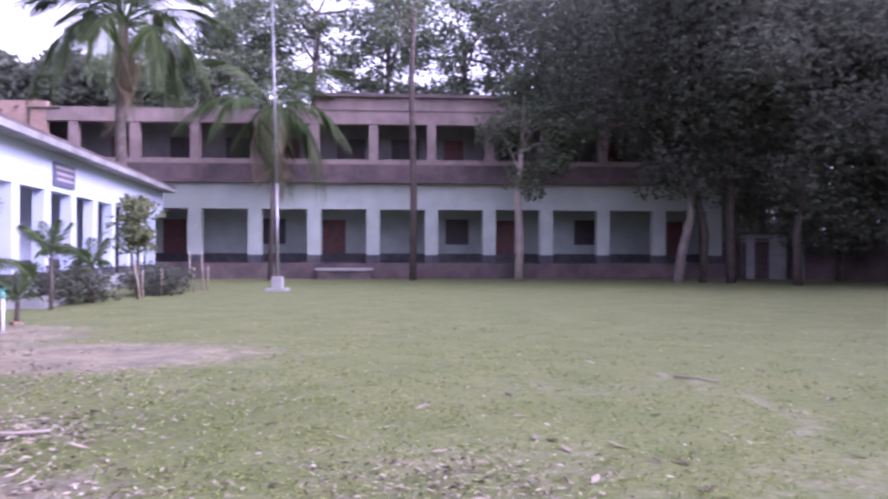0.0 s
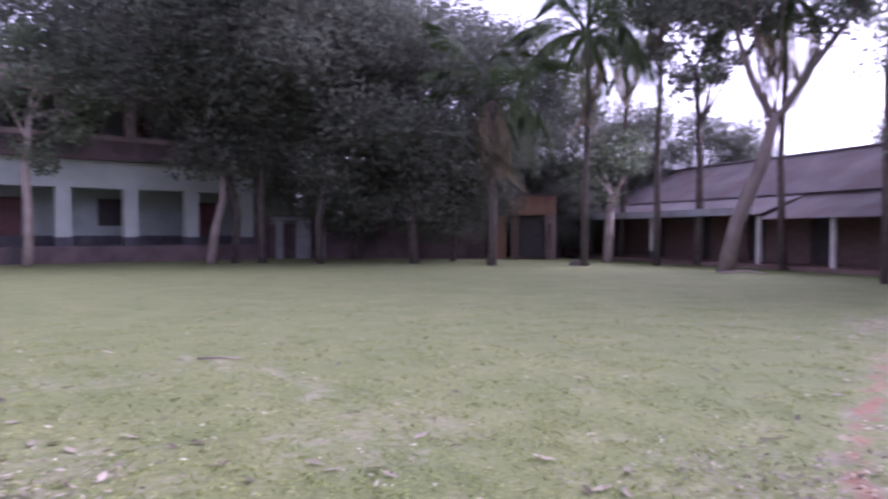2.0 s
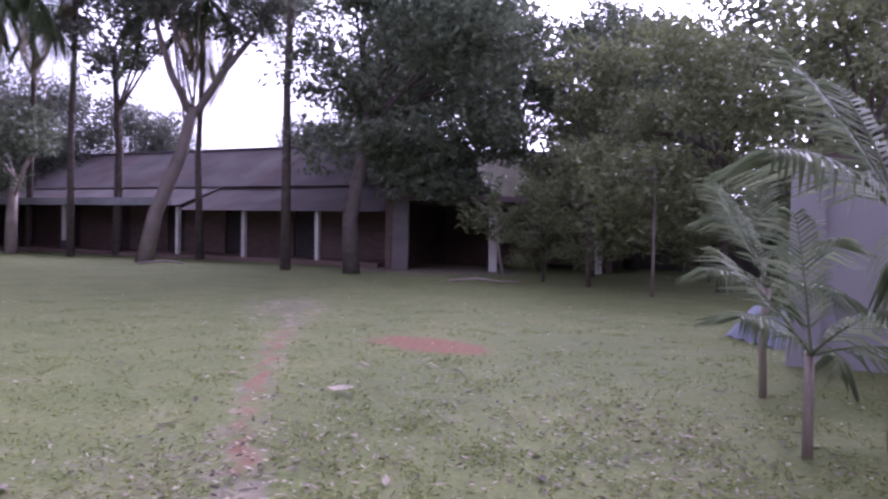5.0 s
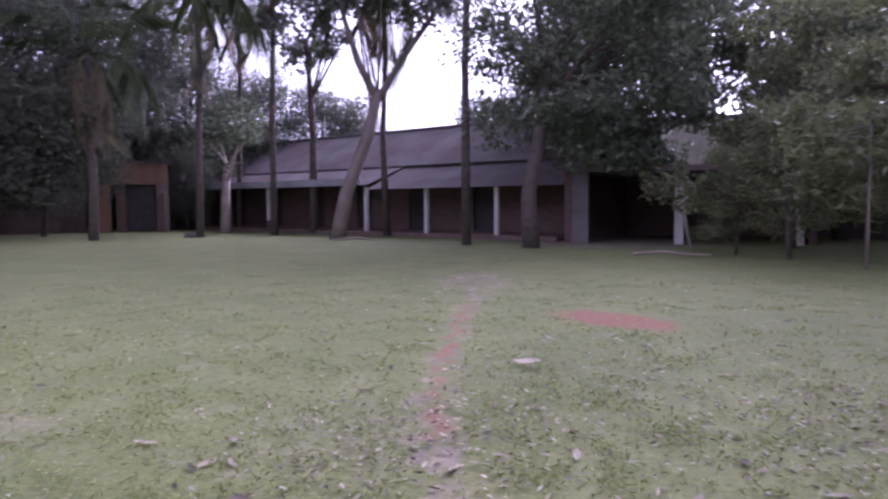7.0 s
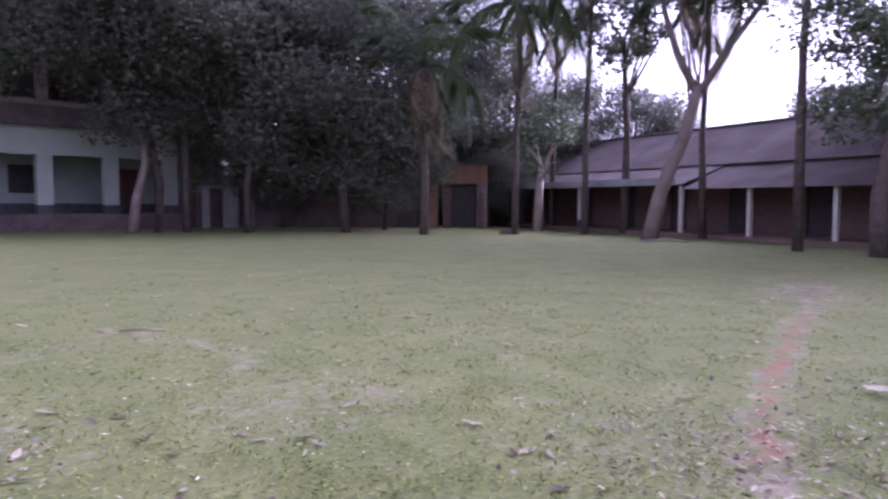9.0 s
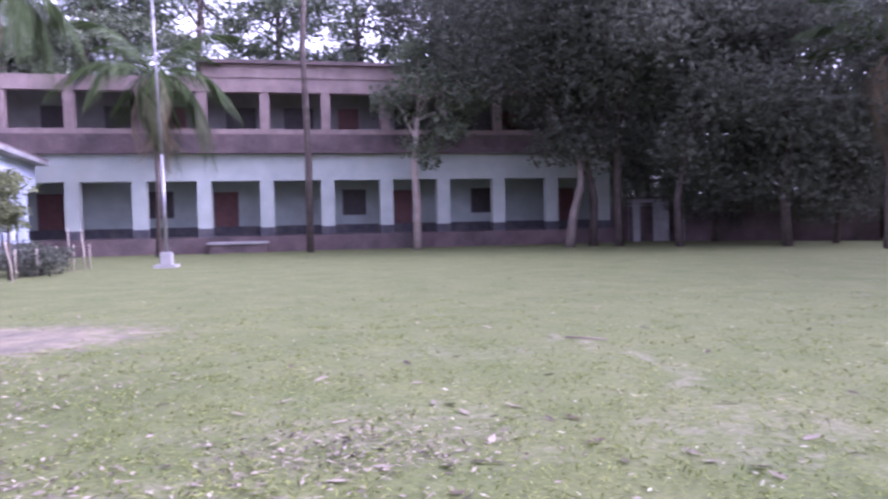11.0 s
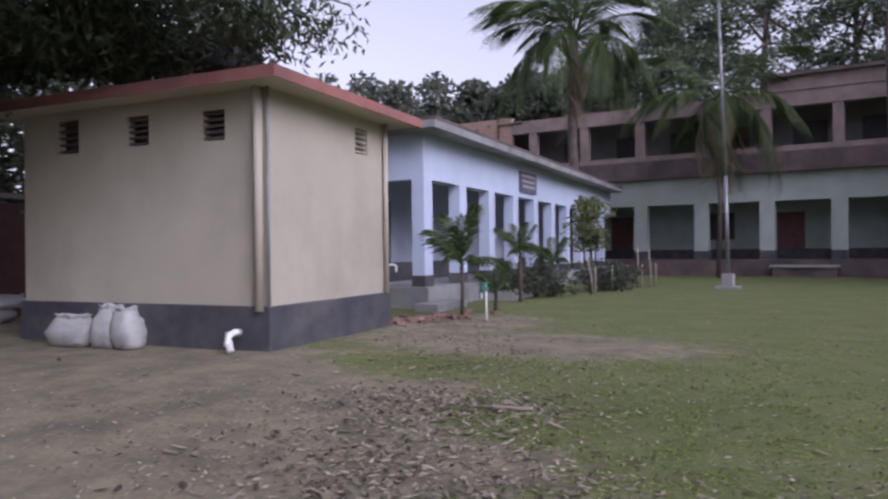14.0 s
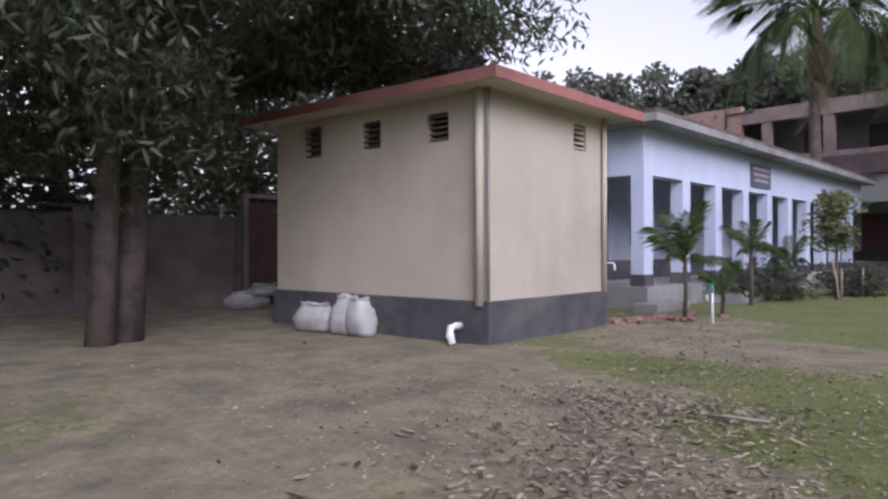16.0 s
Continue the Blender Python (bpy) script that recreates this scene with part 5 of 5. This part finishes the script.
LEAVES = [curled_leaf(0.12, 0.04), curled_leaf(0.09, 0.035, M_DEADLEAF_DARK), curled_leaf(0.15, 0.04), curled_leaf(0.12, 0.042, M_DEADLEAF_DARK)]
lx, ly = fan(290, 2.2, 17, -110, 70)
for i, (x, y) in enumerate(zip(lx, ly)):
    if off_buildings(np.array([x]), np.array([y]))[0]:
        ob = new("fallen_leaf", LEAVES[i % 4])
        ob.matrix_basis = pose(x, y, float(ground_height(np.array(x), np.array(y))) + 0.012, LRNG.uniform(-14, 14), LRNG.uniform(-14, 14), LRNG.uniform(0, 360))
        tagged(ob, "curled brown fallen leaf on the grass" if i % 2 else "curled pale dry fallen leaf on the grass", "leaf", "fallen leaves in the yard")
ob = new("fallen_leaf", curled_leaf(0.28, 0.10))
ob.matrix_basis = pose(5.38, 1.5, 0.025, -14, 10, 62)
tagged(ob, "large pale curled leaf lying on the grass", "leaf", "fallen leaves in the yard")


def sack(name, m, w, d, h, label, lean=0.0, seed=1):
    """A filled woven sack with bulging sides and a gathered neck."""
    rng = np.random.default_rng(seed)
    s = thing(name, m, label, "sack", "sacks by the washroom")
    bm = bmesh.new()
    rings = []
    for i in range(9):
        q = i / 8
        k = (0.86 + 0.22 * math.sin(math.pi * min(1, q * 1.15))) * (1 if q < 0.8 else 1 - 1.1 * (q - 0.8))
        rings.append([bm.verts.new((k * w / 2 * math.copysign(abs(math.cos(a)) ** 0.6, math.cos(a)) + lean * q * h + rng.normal(0, 0.012),
                                    k * d / 2 * math.copysign(abs(math.sin(a)) ** 0.6, math.sin(a)) + rng.normal(0, 0.012), h * q + rng.normal(0, 0.01))) for a in [math.tau * j / 14 for j in range(14)]])
    for r0, r1 in zip(rings, rings[1:]):
        for j in range(14):
            bm.faces.new((r0[j], r0[(j + 1) % 14], r1[(j + 1) % 14], r1[j])).smooth = True
    bm.faces.new(rings[0])
    bm.faces.new(rings[-1])
    part("sack_body", bm, M_SACK, s)
    bm = bmesh.new()
    low, high = [], []
    for j in range(16):
        a = math.tau * j / 16
        k = 0.30 + 0.05 * (j % 2)
        low.append(bm.verts.new((k * w * math.cos(a) + lean * h, k * d * math.sin(a), h * 0.96)))
        high.append(bm.verts.new((1.2 * k * w * math.cos(a) + lean * h, 1.2 * k * d * math.sin(a), h * 1.0 + 0.07 * rng.uniform(0.3, 1))))
    for j in range(16):
        bm.faces.new((low[j], low[(j + 1) % 16], high[(j + 1) % 16], high[j]))
    part("sack_mouth", bm, M_SACK, s, "crumpled open mouth")


sack("sack", pose(-9.95, 5.15, 0, 0, 0, 15), 0.72, 0.40, 0.38, "white woven sack lying full by the washroom", 0, 1)
sack("sack", pose(-9.33, 5.30, 0, 0, 0, 20), 0.42, 0.36, 0.52, "grubby white sack standing by the washroom", 0.1, 2)
sack("sack", pose(-8.93, 5.36, 0, 0, 0, 5), 0.40, 0.34, 0.50, "grubby white sack leaning by the washroom", -0.12, 3)
sack("sack", pose(-14.6, 6.0, 0, 0, 0, 40), 0.9, 0.5, 0.30, "white sack lying by the yard door", 0, 4)
sack("sack", pose(-14.4, 6.3, 0.27, 0, 0, 100), 0.7, 0.4, 0.2, "white sack lying by the yard door", 0, 5)


def elbow_pipe():
    e = thing("waste_pipe", pose(-7.42, 5.84, 0, 0, 0, 11) @ Matrix.Diagonal((0.85, 0.85, 0.88, 1)), "white plastic waste pipe bend by the wall", "pipe")
    bm = bmesh.new()
    pts = [(0.02, 0.12, 0.26), (0.02, 0.0, 0.27), (0.0, -0.10, 0.25), (0.03, -0.15, 0.16), (0.1, -0.17, 0.02)]
    tube(bm, pts, [0.055, 0.055, 0.06, 0.055, 0.055], 14)
    part("bend", bm, M_PVC, e)
    bm = bmesh.new()
    tube(bm, [(0.035, -0.152, 0.15), (0.05, -0.157, 0.11)], [0.068, 0.068], 14)
    part("collar", bm, M_PVC, e)


elbow_pipe()


def standpipe():
    s = thing("standpipe", pose(-6.66, 10.75, 0, 0, 0, -30), "plastic yard standpipe with green top and white pipe", "water tap")
    bm = bmesh.new()
    tube(bm, [(0, 0, -0.1), (0, 0, 0.55)], [0.018, 0.018], 10)
    part("riser", bm, M_PVC, s, "white plastic riser")
    bm = bmesh.new()
    tube(bm, [(0, 0, 0.52), (0, 0, 0.60), (-0.04, 0, 0.64), (-0.14, 0, 0.64), (-0.18, 0, 0.60), (-0.18, 0, 0.48)], [0.026] * 6, 10)
    part("top_bend", bm, M_PVCG, s, "green plastic bend")
    bm = bmesh.new()
    tube(bm, [(-0.18, 0, 0.5), (-0.18, 0, 0.36)], [0.02, 0.02], 8)
    part("spout", bm, M_PVC, s)
    boxes("tap_handle", [(-0.06, 0.06, -0.012, 0.012, 0.66, 0.68)], M_PVCG, s)


standpipe()


def stake(m, h, label):
    s = new("garden_stake")
    s.matrix_basis = m
    tagged(s, label, "stake", "stakes along the flower bed")
    bm = bmesh.new()
    tube(bm, [(0, 0, -0.1), (0.01, 0.01, h * 0.5), (-0.02, 0, h)], [0.024, 0.022, 0.02], 7)
    part("cane", bm, M_BAMBOO, s)


stake(pose(-7.7, 18.0, 0, 3, -6, 0), 1.0, "leaning pale bamboo stake in the bed")
stake(pose(-8.0, 22.3, 0, 0, 2, 0), 1.25, "short bamboo stake by the bed")
stake(pose(-7.55, 22.3, 0, 0, -2, 0), 1.2, "short bamboo stake by the bed")


def net_fence():
    f = thing("garden_fence", pose(-8.0, 18.9, 0, 0, 0, 84), "low dark net fence round the flower bed", "fence")
    for i in range(5):
        bm = bmesh.new()
        tube(bm, [(i * 1.0, 0, -0.1), (i * 1.0, 0, 0.75)], [0.022, 0.02], 7)
        part("post", bm, M_BAMBOO, f)
    for z in range(9):
        boxes("net_strand", [(0, 4.0, -0.006, 0.006, 0.05 + z * 0.08, 0.062 + z * 0.08)], M_GRILL, f)


net_fence()


def broken_brick(seed):
    rng = np.random.default_rng(seed)
    bm = bmesh.new()
    box(bm, -0.1, 0.1, -0.055, 0.055, 0, 0.065)
    for v in bm.verts:
        v.co += Vector(rng.normal(0, 0.013, 3))
    return finish("brick", bm, M_BRICKBIT, 0.006)


M_BRICKBIT = mat("broken_brick", (0.20, 0.11, 0.085), (0.32, 0.20, 0.16), 12.0, 0.95, 0.6, (0.12, 0.09, 0.08), 4.0, 0, 40, 0.35)
BITS = [broken_brick(s) for s in range(4)]
for i in range(34):
    if i < 24:
        x, y = -7.75 + LRNG.normal(0, 0.28), 10.35 + LRNG.normal(0, 0.75)
    else:
        x, y = -7.5 + LRNG.normal(0, 0.5), 11.2 + LRNG.normal(0, 0.4)
    ob = new("brick_fragment", BITS[i % 4])
    ob.matrix_basis = pose(x, y, -0.02, LRNG.uniform(-12, 12), LRNG.uniform(-12, 12), LRNG.uniform(0, 360))
    tagged(ob, "broken brick piece half sunk in soil", "brick", "rubble beside the washroom")


def fallen_branch(name, pts, r, label):
    b = thing(name, pose(pts[0][0], pts[0][1], 0), label, "branch")
    bm = bmesh.new()
    o = Vector((pts[0][0], pts[0][1], 0))
    tube(bm, [Vector(p) - o for p in pts], [r * (1 - 0.5 * i / len(pts)) for i in range(len(pts))], 6)
    part("branch", bm, M_BARK_PALE, b)


fallen_branch("branch", [(17.2, 2.6, 0.03), (17.6, 2.0, 0.08), (17.3, 1.4, 0.04), (17.5, 0.9, 0.02)], 0.035, "dry pale branch lying on the grass")
fallen_branch("branch", [(-2.7, 4.9, 0.01), (-2.9, 4.75, 0.03), (-3.1, 4.72, 0.015)], 0.012, "short dry stick on the soil")
fallen_branch("branch", [(2.3, 7.1, 0.01), (2.45, 6.9, 0.03), (2.65, 6.85, 0.01)], 0.012, "short dry stick on the grass")
fallen_branch("branch", [(20.4, 13.0, 0.02), (21.0, 12.4, 0.1), (21.2, 11.9, 0.02)], 0.04, "dark fallen branch by the forked tree")


def stump():
    s = thing("tree_stump", pose(21.5, 20.0, 0), "low dark tree stump in the grass", "stump")
    bm = bmesh.new()
    tube(bm, [(0, 0, -0.1), (0, 0, 0.05), (0, 0.02, 0.16)], [0.5, 0.38, 0.32], 12)
    part("stump_wood", bm, M_BARK, s)


stump()
